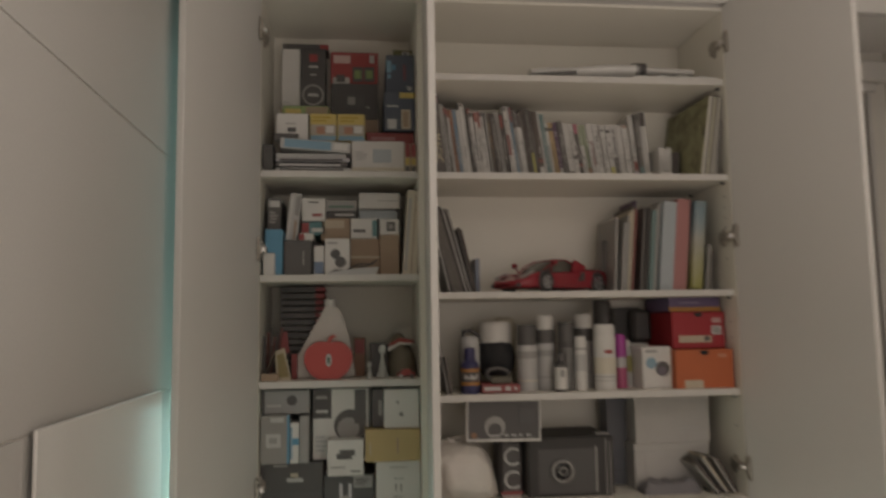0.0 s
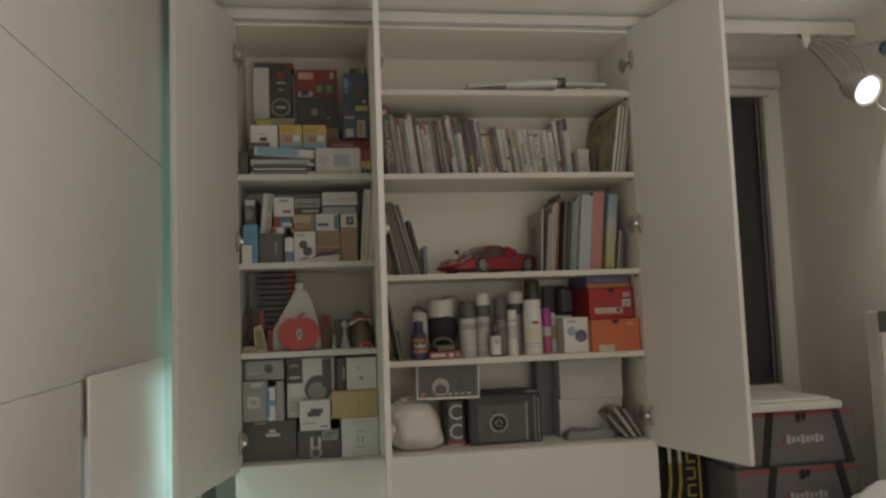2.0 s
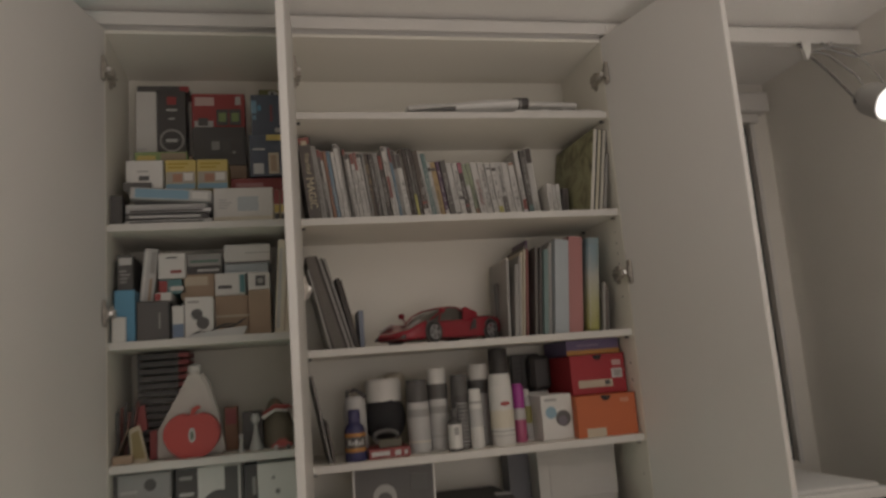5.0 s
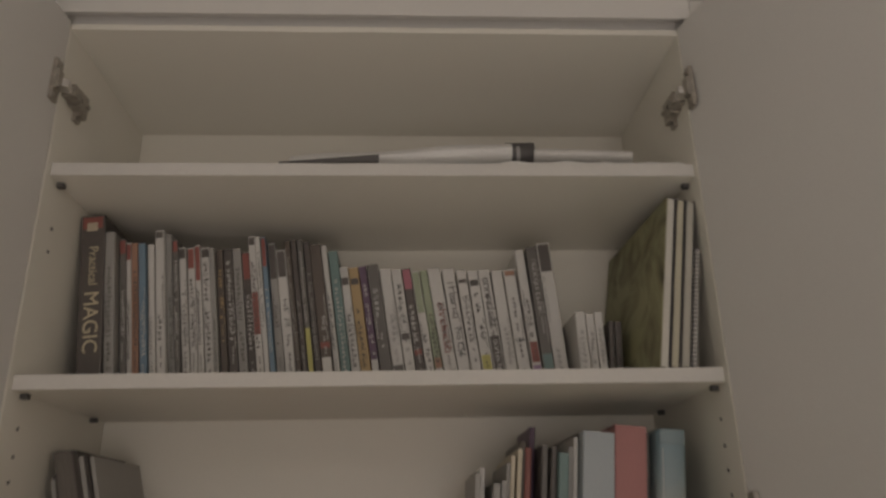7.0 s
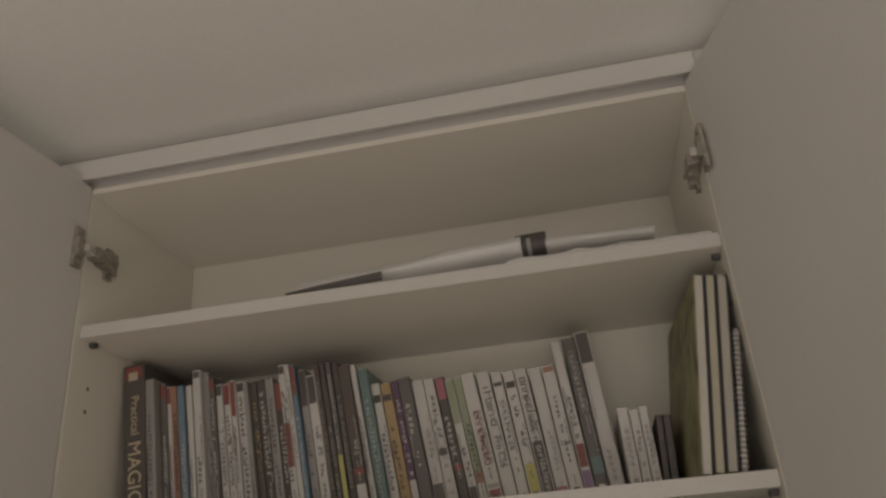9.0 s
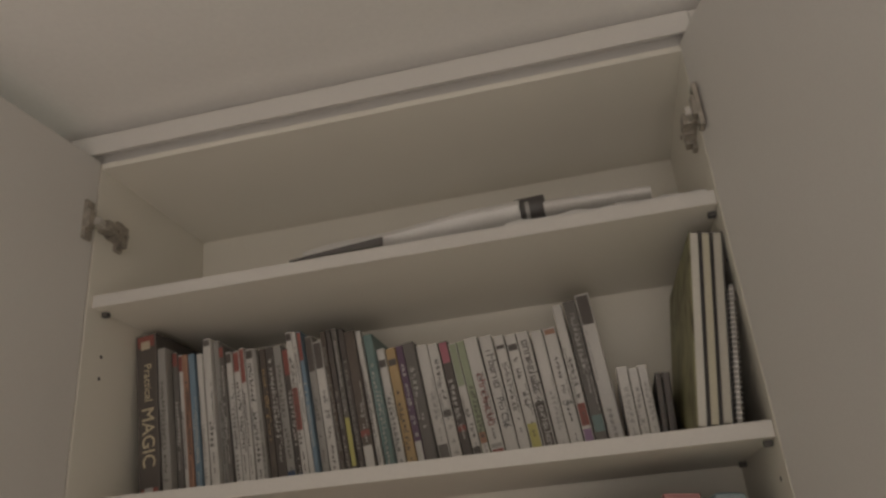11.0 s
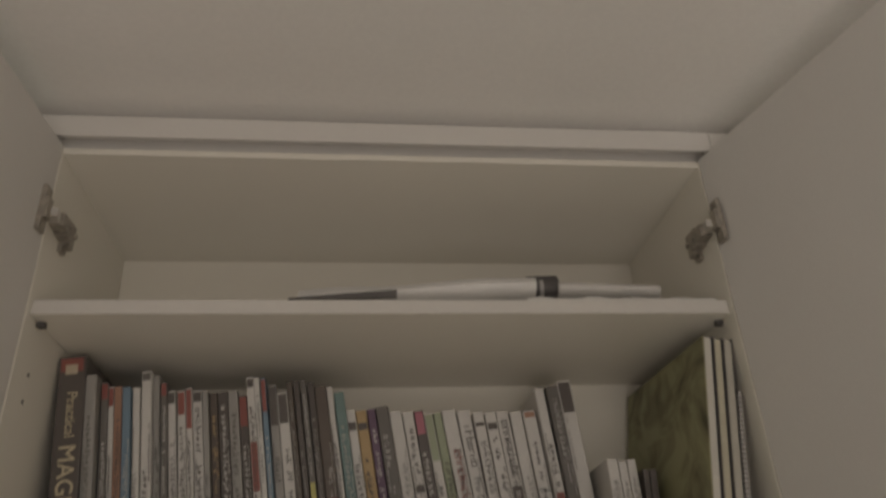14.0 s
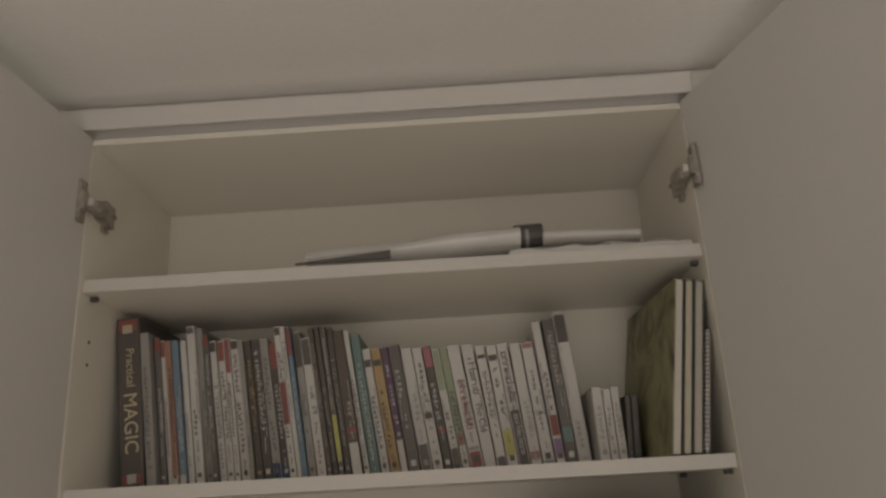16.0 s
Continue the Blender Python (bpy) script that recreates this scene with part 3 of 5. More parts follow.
carton("lens_box", "white carton with a dark clip picture", "box", -0.3155, -0.242, Z, 1.566, 0.03, 0.2, WHITE, ((0.22, 0.62, 0.42, 0.72, INK, "disc"), (0.4, 0.85, 0.2, 0.5, DARK, "disc"), (0.1, 0.5, 0.85, 0.9, GREY)))
carton("tan_box", "flat tan cardboard box", "box", -0.330, -0.242, 1.5665, 1.636, 0.09, 0.2, KRAFT, ((0.1, 0.8, 0.55, 0.9, BEIGE),))
carton("kraft_box", "plain brown cardboard carton", "box", -0.241, -0.152, Z, 1.571, 0.08, 0.2, KRAFT, ((0.0, 1.0, 0.47, 0.53, BEIGE),))
carton("kraft_box", "tall brown cardboard carton", "box", -0.1515, -0.0925, Z, 1.581, 0.06, 0.2, KRAFT)
carton("white_device_box", "white carton with black lettering marks", "box", -0.240, -0.158, 1.5715, 1.634, 0.08, 0.2, WHITE, ((0.1, 0.55, 0.3, 0.45, INK), (0.8, 0.98, 0.1, 0.9, TEAL)))
carton("screen_box", "white carton with a small dark square screen", "box", -0.1515, -0.0925, 1.5815, 1.630, 0.06, 0.2, WHITE, ((0.35, 0.8, 0.2, 0.8, INK), (0.45, 0.7, 0.35, 0.65, GREY)))
carton("media_player_box", "low black carton with pale lettering marks", "box", -0.315, -0.222, 1.6365, 1.659, 0.10, 0.2, BLACK, ((0.3, 0.92, 0.35, 0.65, PALE),))
carton("grey_box", "low grey box with green stripe", "box", -0.315, -0.222, 1.6595, 1.694, 0.10, 0.2, GREY, ((0.1, 0.9, 0.3, 0.5, paint(0.12, 0.2, 0.16, 0.5)),))
carton("pale_blue_box", "pale bluish flat carton", "box", -0.215, -0.095, 1.6345, 1.664, 0.11, 0.2, paint(0.45, 0.50, 0.52, 0.5))
carton("long_white_box", "long white carton with a thin printed line", "box", -0.215, -0.088, 1.6645, 1.717, 0.10, 0.22, WHITE, ((0.45, 0.98, 0.5, 0.54, GREY), (0.0, 1.0, 0.0, 0.06, DARK)))
carton("tall_plastic_sleeve", "tall cream plastic sleeve leaning on the partition", "package", -0.085, -0.040, Z, 1.717, 0.05, 0.2, CREAM, ((0.1, 0.3, 0.05, 0.9, PALE), (0.55, 0.62, 0.02, 0.95, KRAFT)), tilt=4.5)
cab = thing("black_cables", "thin black cables lying on clear bags", "cable")
for k in range(4):
    part("cable", tube([(-0.30 + 0.13 * t / 9 + 0.004 * k, 0.018 + 0.004 * k, Z + 0.004 + 0.034 * t / 9 + 0.006 * math.sin(t * 1.3 + k)) for t in range(10)], 0.0014, 6), BLACK, cab)
part("clear_bag", prism([(-0.31, Z), (-0.165, Z), (-0.155, Z + 0.022), (-0.22, Z + 0.018), (-0.30, Z + 0.008)], 0.010), PALE, cab, "crumpled clear bag", m=pose(0, 0.014, 0))

# left bay, third shelf
Z = LS[2] + 0.0202
rack = thing("cassette_rack", "black tower of stacked cassette trays with red ends", "rack")
for k in range(14):
    part("tray", box(-0.460, -0.352, 0.17, 0.30, Z + 0.0005 + 0.0203 * k, Z + 0.0170 + 0.0203 * k, 0.0015), BLACK, rack)
    part("tray_end", box(-0.3515, -0.322, 0.168, 0.30, Z + 0.0025 + 0.0203 * k, Z + 0.0170 + 0.0203 * k, 0.0015), DRED, rack, "red tray end")
for x in (-0.4565, -0.356):
    part("rack_post", box(x, x + 0.004, 0.1660, 0.1695, Z, Z + 0.2843), DARK, rack)
cone = thing("white_funnel_bottle", "translucent white conical bottle with round cap", "bottle")
bm = prism([(-0.105, 0.0), (0.078, 0), (0.066, 0.09), (0.040, 0.19), (0.018, 0.222), (-0.012, 0.222), (-0.034, 0.178), (-0.085, 0.09), (-0.100, 0.06)], 0.06)
bmesh.ops.bevel(bm, geom=bm.edges[:], offset=0.008, segments=2, affect="EDGES")
part("body", bm, paint(0.60, 0.57, 0.52, 0.35), cone, m=pose(-0.305, 0.10, Z), smooth=True)
part("cap", lathe([(0.008, -0.004), (0.017, 0), (0.0195, 0.012), (0.017, 0.024), (0.008, 0.028)], 20), WHITE, cone, "round white cap", m=pose(-0.303, 0.125, Z + 0.215), smooth=True)
apple = thing("red_apple_box", "flat red apple-shaped box with a seed-shaped window", "box")
pts = []
for k in range(40):
    a = 2 * math.pi * k / 40
    r = 1 - 0.16 * math.exp(-((a - math.pi / 2) / 0.30) ** 2) - 0.07 * math.exp(-((a - 1.5 * math.pi) / 0.35) ** 2)
    x, z = math.cos(a) * r, math.sin(a) * r
    pts.append((0.071 * x * (1 + 0.10 * z), max(0.0625 * z, -0.056)))
bm = prism(pts, 0.05)
bmesh.ops.bevel(bm, geom=[e for e in bm.edges if abs(e.verts[0].co.y - e.verts[1].co.y) < 1e-5], offset=0.004, segments=2, affect="EDGES")
part("body", bm, paint(0.45, 0.06, 0.05, 0.4), apple, m=pose(-0.306, 0.035, Z + 0.0565))
bm = prism([(-0.006, 0.0), (0.004, 0.0), (0.012, 0.012), (0.024, 0.020), (0.014, 0.026), (0.0, 0.018)], 0.02)
part("stem", bm, paint(0.42, 0.07, 0.05, 0.4), apple, m=pose(-0.306, 0.045, Z + 0.107))
seed = [(0.009 * math.cos(2 * math.pi * k / 16), 0.019 * math.sin(2 * math.pi * k / 16)) for k in range(16)]
part("window", prism(seed, 0.002), PALE, apple, "pale oval window", m=pose(-0.305, 0.0335, Z + 0.058))
part("window_seed", prism([(x * 0.45, z * 0.6) for x, z in seed], 0.002), paint(0.08, 0.12, 0.08, 0.5), apple, m=pose(-0.305, 0.0325, Z + 0.057))
fr = thing("small_picture_stand", "small folded picture card standing like a tent", "picture")
part("card", prism([(0, 0), (0.045, 0), (0.022, 0.095), (-0.008, 0.085)], 0.004), BEIGE, fr, m=pose(-0.455, 0.045, Z, 0, 0, -18))
part("card", prism([(0, 0), (0.003, 0), (0.040, 0.088), (0.036, 0.09)], 0.06), paint(0.10, 0.07, 0.05, 0.6), fr, m=pose(-0.498, 0.035, Z))
part("card_picture", prism([(0.006, 0.01), (0.038, 0.012), (0.019, 0.082), (0.0, 0.074)], 0.002), paint(0.30, 0.24, 0.12, 0.6), fr, m=pose(-0.4553, 0.0425, Z, 0, 0, -18))
part("base", box(-0.499, -0.450, 0.028, 0.05, Z, Z + 0.022, 0.002), KRAFT, fr)
br = thing("brush_bundle", "dark brush handles and red tags in a bundle", "brushes")
for k in range(6):
    part("handle", tube([(-0.495 + 0.005 * k, 0.09 + 0.01 * (k % 3), Z), (-0.497 + 0.010 * k, 0.10, Z + 0.13 + 0.012 * (k % 3))], 0.004, 6), paint(0.14, 0.05, 0.04, 0.5) if k % 2 else DARK, br)
part("red_tag", prism([(0, 0), (0.03, 0.01), (0.022, 0.075), (0.006, 0.07)], 0.01), DRED, br, m=pose(-0.455, 0.11, Z + 0.07))
part("red_tag_box", box(-0.418, -0.400, 0.09, 0.11, Z, Z + 0.075, 0.002), DRED, br)
carton("black_card_box", "small black upright carton", "box", -0.182, -0.127, Z, Z + 0.103, 0.125, 0.06, BLACK, ((0.2, 0.8, 0.5, 0.7, INK),))
carton("little_toy_box", "small reddish toy box", "box", -0.232, -0.196, Z, Z + 0.12, 0.16, 0.06, paint(0.25, 0.13, 0.08, 0.6), ((0.1, 0.9, 0.6, 0.95, DRED),))
for x, y, s in ((-0.146, 0.09, 1.0), (-0.184, 0.065, 0.50)):
    t = thing("white_chess_pawn", "white plastic pawn-shaped figure" if s == 1 else "tiny white plastic pawn-shaped figure", "figure")
    part("body", lathe([(0.018 * s, 0), (0.019 * s, 0.008 * s), (0.013 * s, 0.02 * s), (0.006 * s, 0.055 * s), (0.005 * s, 0.07 * s), (0.010 * s, 0.074 * s), (0.0125 * s, 0.085 * s), (0.009 * s, 0.096 * s), (0.002 * s, 0.099 * s)], 20), paint(0.5, 0.52, 0.5, 0.4), t, m=pose(x, y, Z), smooth=True)
hel = thing("folded_cap", "grey and red cap with stiff folded panels", "cap")
bm = bmesh.new()
bmesh.ops.create_uvsphere(bm, u_segments=20, v_segments=12, radius=1)
for v in bm.verts:
    v.co = Vector((v.co.x * 0.048, v.co.y * 0.07, max(v.co.z, -0.05) * 0.125 * (1 - 0.25 * v.co.x)))
part("crown", bm, paint(0.22, 0.20, 0.15, 0.7, bump=0.2), hel, m=pose(-0.084, 0.17, Z + 0.0065), smooth=True)
part("brim", prism([(-0.045, 0.095), (-0.01, 0.118), (0.03, 0.113), (0.04, 0.104), (-0.01, 0.104), (-0.035, 0.085)], 0.07), paint(0.33, 0.06, 0.05, 0.6), hel, m=pose(-0.084, 0.10, Z))
part("trim", prism([(-0.046, 0.088), (-0.008, 0.106), (0.026, 0.1), (0.026, 0.096), (-0.006, 0.10), (-0.042, 0.078)], 0.06), WHITE, hel, m=pose(-0.084, 0.092, Z))
tc = thing("toy_car", "tiny red toy car with dark wheels", "toy car")
bm = prism([(-0.026, 0.006), (0.026, 0.006), (0.026, 0.016), (0.016, 0.019), (0.010, 0.027), (-0.010, 0.027), (-0.016, 0.018), (-0.026, 0.015)], 0.024)
part("body", bm, paint(0.36, 0.05, 0.04, 0.35), tc, m=pose(-0.077, 0.03, Z))
for x in (-0.016, 0.016):
    part("wheel", lathe([(0.0065, 0), (0.0065, 0.004)], 14, pose(-0.077 + x, 0.0295, Z + 0.0066, 90, 0, 0)), PALE if x < 0 else DARK, tc)

# left bay, lowest shelf
Z = 0.7752
carton("black_device_box", "wide black carton with small pale lettering marks", "box", -0.500, -0.322, Z, 0.912, 0.05, 0.24, BLACK, ((0.0, 1.0, 0.0, 0.38, INK), (0.42, 0.68, 0.60, 0.68, PALE), (0.48, 0.60, 0.70, 0.78, BEIGE), (0.2, 0.42, 0.92, 0.96, GREY)))
carton("black_watch_box", "black carton with a silver bracelet picture", "box", -0.318, -0.172, Z, 0.874, 0.04, 0.24, INK, ((0.30, 0.36, 0.1, 0.75, SILVER), (0.48, 0.54, 0.1, 0.75, SILVER), (0.28, 0.56, 0.06, 0.34, GREY, "disc"), (0.33, 0.51, 0.09, 0.31, INK, "disc"), (0.58, 0.95, 0.62, 0.95, GREY), (0.62, 0.9, 0.68, 0.9, DARK, "lines", 3)))
carton("white_tablet_box", "white upright carton with small grey lettering", "box", -0.168, -0.038, Z, 0.910, 0.03, 0.24, WHITE, ((0.45, 0.55, 0.35, 0.52, INK, "text", "11", 0.03), (0.4, 0.62, 0.62, 0.64, GREY), (0.38, 0.66, 0.22, 0.27, GREY, "lines", 2), (0.3, 0.7, 0.86, 0.88, GREY)))
carton("yellow_carton", "matt yellow carton with thin printed line", "box", -0.199, -0.038, 0.9105, 1.003, 0.02, 0.22, paint(0.50, 0.38, 0.18, 0.55), ((0.57, 0.60, 0.25, 0.72, KRAFT), (0.08, 0.10, 0.2, 0.6, BEIGE)))
carton("white_camera_box", "white carton with two small lens pictures", "box", -0.144, -0.040, 1.0035, 1.117, 0.03, 0.22, WHITE, ((0.34, 0.44, 0.62, 0.72, GREY, "disc"), (0.42, 0.56, 0.28, 0.44, GREY, "disc"), (0.46, 0.52, 0.32, 0.4, INK, "disc")))
carton("headphone_box", "black and white headphone carton with earcup picture", "box", -0.353, -0.182, 0.9125, 1.119, 0.08, 0.2, WHITE, ((0.0, 0.32, 0.58, 1.0, BLACK), (0.05, 0.26, 0.66, 0.70, PALE), (0.05, 0.24, 0.86, 0.9, GREY), (0.36, 0.92, 0.28, 0.66, DARK, "disc"), (0.42, 0.80, 0.30, 0.56, GREY, "disc"), (0.72, 0.92, 0.50, 0.98, DARK), (0.96, 1.0, 0.0, 1.0, BLACK), (0.05, 0.28, 0.1, 0.35, PALE, "lines", 4)))
carton("dongle_box", "small white carton with a dark gadget picture", "box", -0.308, -0.204, 0.8745, 0.977, 0.02, 0.055, WHITE, ((0.25, 0.68, 0.46, 0.62, INK), (0.34, 0.76, 0.56, 0.72, DARK), (0.1, 0.5, 0.22, 0.26, GREY), (0.65, 0.92, 0.1, 0.14, INK)))
carton("silver_case", "silver-grey box with a pale square label", "box", -0.500, -0.417, 0.9125, 1.050, 0.03, 0.22, paint(0.30, 0.29, 0.27, 0.4), ((0.2, 0.7, 0.34, 0.62, PALE), (0.3, 0.58, 0.42, 0.54, GREY), (0.92, 1.0, 0.0, 1.0, SKY), (0.35, 0.8, 0.86, 0.96, PALE)))
carton("white_blue_box", "narrow white carton with blue stripes", "box", -0.415, -0.390, 0.9125, 1.028, 0.03, 0.2, WHITE, ((0.0, 1.0, 0.45, 0.62, SKY), (0.0, 0.25, 0.1, 0.9, LBLUE)))
carton("grey_narrow_box", "narrow plain grey carton", "box", -0.388, -0.362, 0.9125, 1.047, 0.03, 0.2, GREY)
carton("grey_gadget_box", "wide grey carton with a dark oval picture", "box", -0.500, -0.362, 1.0505, 1.119, 0.06, 0.2, paint(0.34, 0.34, 0.33, 0.5), ((0.52, 0.74, 0.28, 0.86, DARK, "disc"), (0.1, 0.4, 0.3, 0.4, PALE), (0.0, 0.06, 0.0, 1.0, INK)))
carton("black_filler_box", "black upright carton behind white box", "box", -0.179, -0.1455, 1.0035, 1.117, 0.06, 0.2, BLACK, ((0.6, 0.9, 0.3, 0.7, GREY),))

# ---- right bay, top shelf ----
Z = RS[0] + 0.0202


def sheet(name, label, category, x0, x1, y0, y1, z, thick, mat, lump, seed):
    """A flat soft packet with wavy faces."""
    bm = bmesh.new()
    nx, ny = 26, 10
    top, bot = [], []
    for i in range(nx + 1):
        for j in range(ny + 1):
            u, v = i / nx, j / ny
            e = min(1.0, 5 * min(u, 1 - u, v, 1 - v) + 0.55)
            p = Vector((u * 7 + seed, v * 4, seed))
            top.append(bm.verts.new((x0 + (x1 - x0) * u, y0 + (y1 - y0) * v, z + thick * e + lump * max(0, noise.noise(p)) * e)))
            bot.append(bm.verts.new((x0 + (x1 - x0) * u, y0 + (y1 - y0) * v, z)))
    k = lambda i, j: i * (ny + 1) + j
    for i in range(nx):
        for j in range(ny):
            bm.faces.new((top[k(i, j)], top[k(i + 1, j)], top[k(i + 1, j + 1)], top[k(i, j + 1)]))
            bm.faces.new((bot[k(i, j)], bot[k(i, j + 1)], bot[k(i + 1, j + 1)], bot[k(i + 1, j)]))
    for i in range(nx):
        bm.faces.new((bot[k(i, 0)], bot[k(i + 1, 0)], top[k(i + 1, 0)], top[k(i, 0)]))
        bm.faces.new((bot[k(i + 1, ny)], bot[k(i, ny)], top[k(i, ny)], top[k(i + 1, ny)]))
    for j in range(ny):
        bm.faces.new((bot[k(0, j + 1)], bot[k(0, j)], top[k(0, j)], top[k(0, j + 1)]))
        bm.faces.new((bot[k(nx, j)], bot[k(nx, j + 1)], top[k(nx, j + 1)], top[k(nx, j)]))
    ob = part(name, bm, mat, smooth=True)
    return tagged(ob, label, category) if category else ob


POLY = paint(0.70, 0.69, 0.66, 0.3)
sheet("poly_mailer", "flat white poly mailer bag", "package", 0.66, 0.944, 0.03, 0.25, Z, 0.020, POLY, 0.014, 3)
sheet("poly_mailer", "flat crumpled clear plastic bag", "package", 0.09, 0.33, 0.06, 0.29, Z, 0.006, PALE, 0.022, 9)
sheet("paper_pad", "thin stack of white paper under a rolled bag", "paper", 0.36, 0.655, 0.04, 0.26, Z, 0.008, WHITE, 0.004, 5)
roll = thing("rolled_poster_bag", "white plastic-wrapped roll with black bands", "package")
bm = bmesh.new()
prev = None
for k in range(13):
    u = k / 12
    x, h, w = 0.335 + 0.347 * u, 0.036 + 0.008 * u + 0.0025 * math.sin(11 * u), 0.055 + 0.010 * u
    ring = [bm.verts.new((x, 0.095 + w * math.cos(a) * 0.7, Z + 0.0092 + 0.016 * u + h / 2 * (1 + math.sin(a)))) for a in [2 * math.pi * j / 16 for j in range(16)]]
    if prev:
        for j in range(16):
            bm.faces.new((prev[j], prev[(j + 1) % 16], ring[(j + 1) % 16], ring[j]))
    else:
        bm.faces.new(ring)
    prev = ring
bm.faces.new(prev[::-1])
part("wrapping", bm, POLY, roll, smooth=True)
cap = [(0.019 * math.cos(2 * math.pi * j / 18), 0.019 * math.sin(2 * math.pi * j / 18)) for j in range(18)]
part("black_band", lathe([(0.0185, 0), (0.0195, 0.002), (0.0195, 0.044), (0.0185, 0.046)], 20), BLACK, roll, "glossy black end band", m=pose(0.674, 0.082, Z + 0.050, 0, 88, 0), smooth=True)
part("pale_roll", lathe([(0.0165, 0), (0.0185, 0.004), (0.0180, 0.05), (0.0165, 0.11), (0.0150, 0.142), (0.0135, 0.142), (0.0130, 0.10)], 24), paint(0.60, 0.585, 0.55, 0.35), roll, "pale translucent end of the roll", m=pose(0.719, 0.084, Z + 0.044, 0, 92, -3) @ Matrix.Diagonal((0.72, 1.5, 1.1, 1)), smooth=True)
part("stripe", lathe([(0.0199, 0), (0.0199, 0.006)], 20, caps=False), GREY, roll, "grey stripe on the black band", m=pose(0.690, 0.082, Z + 0.0495, 0, 88, 0), smooth=True)
part("black_strip", prism([(0, 0), (0.150, 0.002), (0.150, 0.015), (0.0, 0.002)], 0.004), DARK, roll, "black printed strip", m=pose(0.324, 0.030, Z + 0.0095))
carton("grey_folder", "thin grey paper folder on the mailer", "folder", 0.775, 0.912, Z + 0.0335, Z + 0.0355, 0.10, 0.14, GREY, tilt=-1.0)
coil = thing("wire_coil", "small tangled dark wire coil", "wire")
for k in range(5):
    a0 = k * 0.7
    part("loop", tube([(0.892 + 0.019 * math.cos(a0 + t * 0.5), 0.262 + 0.012 * math.sin(t * 0.5 + k), Z + 0.046 + 0.015 * math.sin(a0 + t * 0.5)) for t in range(14)], 0.0014, 5), DARK, coil)
part("bag", lathe([(0.03, 0), (0.034, 0.01), (0.026, 0.03), (0.01, 0.033)], 16), POLY, coil, "clear bag under the coil", m=pose(0.89, 0.285, Z))

# ---- book row ----
Z = RS[1] + 0.0202
TONES = {
    "w": paint(0.60, 0.585, 0.555, 0.22), "g": paint(0.33, 0.32, 0.30, 0.4), "k": paint(0.105, 0.092, 0.084, 0.4), "b": paint(0.115, 0.095, 0.08, 0.45),
    "r": paint(0.27, 0.095, 0.08, 0.45), "o": paint(0.35, 0.20, 0.14, 0.45), "s": paint(0.18, 0.26, 0.33, 0.45), "t": paint(0.17, 0.25, 0.24, 0.45), "q": paint(0.15, 0.135, 0.118, 0.5), "h": paint(0.05, 0.042, 0.036, 0.5),
    "y": paint(0.44, 0.32, 0.17, 0.5), "p": paint(0.14, 0.09, 0.14, 0.45), "d": paint(0.15, 0.14, 0.13, 0.45), "n": paint(0.33, 0.37, 0.26, 0.45),
    "i": paint(0.42, 0.16, 0.20, 0.45), "c": paint(0.60, 0.54, 0.42, 0.5), "l": paint(0.50, 0.47, 0.17, 0.5), "m": paint(0.30, 0.20, 0.33, 0.5), "e": paint(0.05, 0.08, 0.16, 0.5)}
PAGES = material("page_block", (0.60, 0.55, 0.46), 0.8, vary=0.10, scale=60, bump=0.2, grain=500)


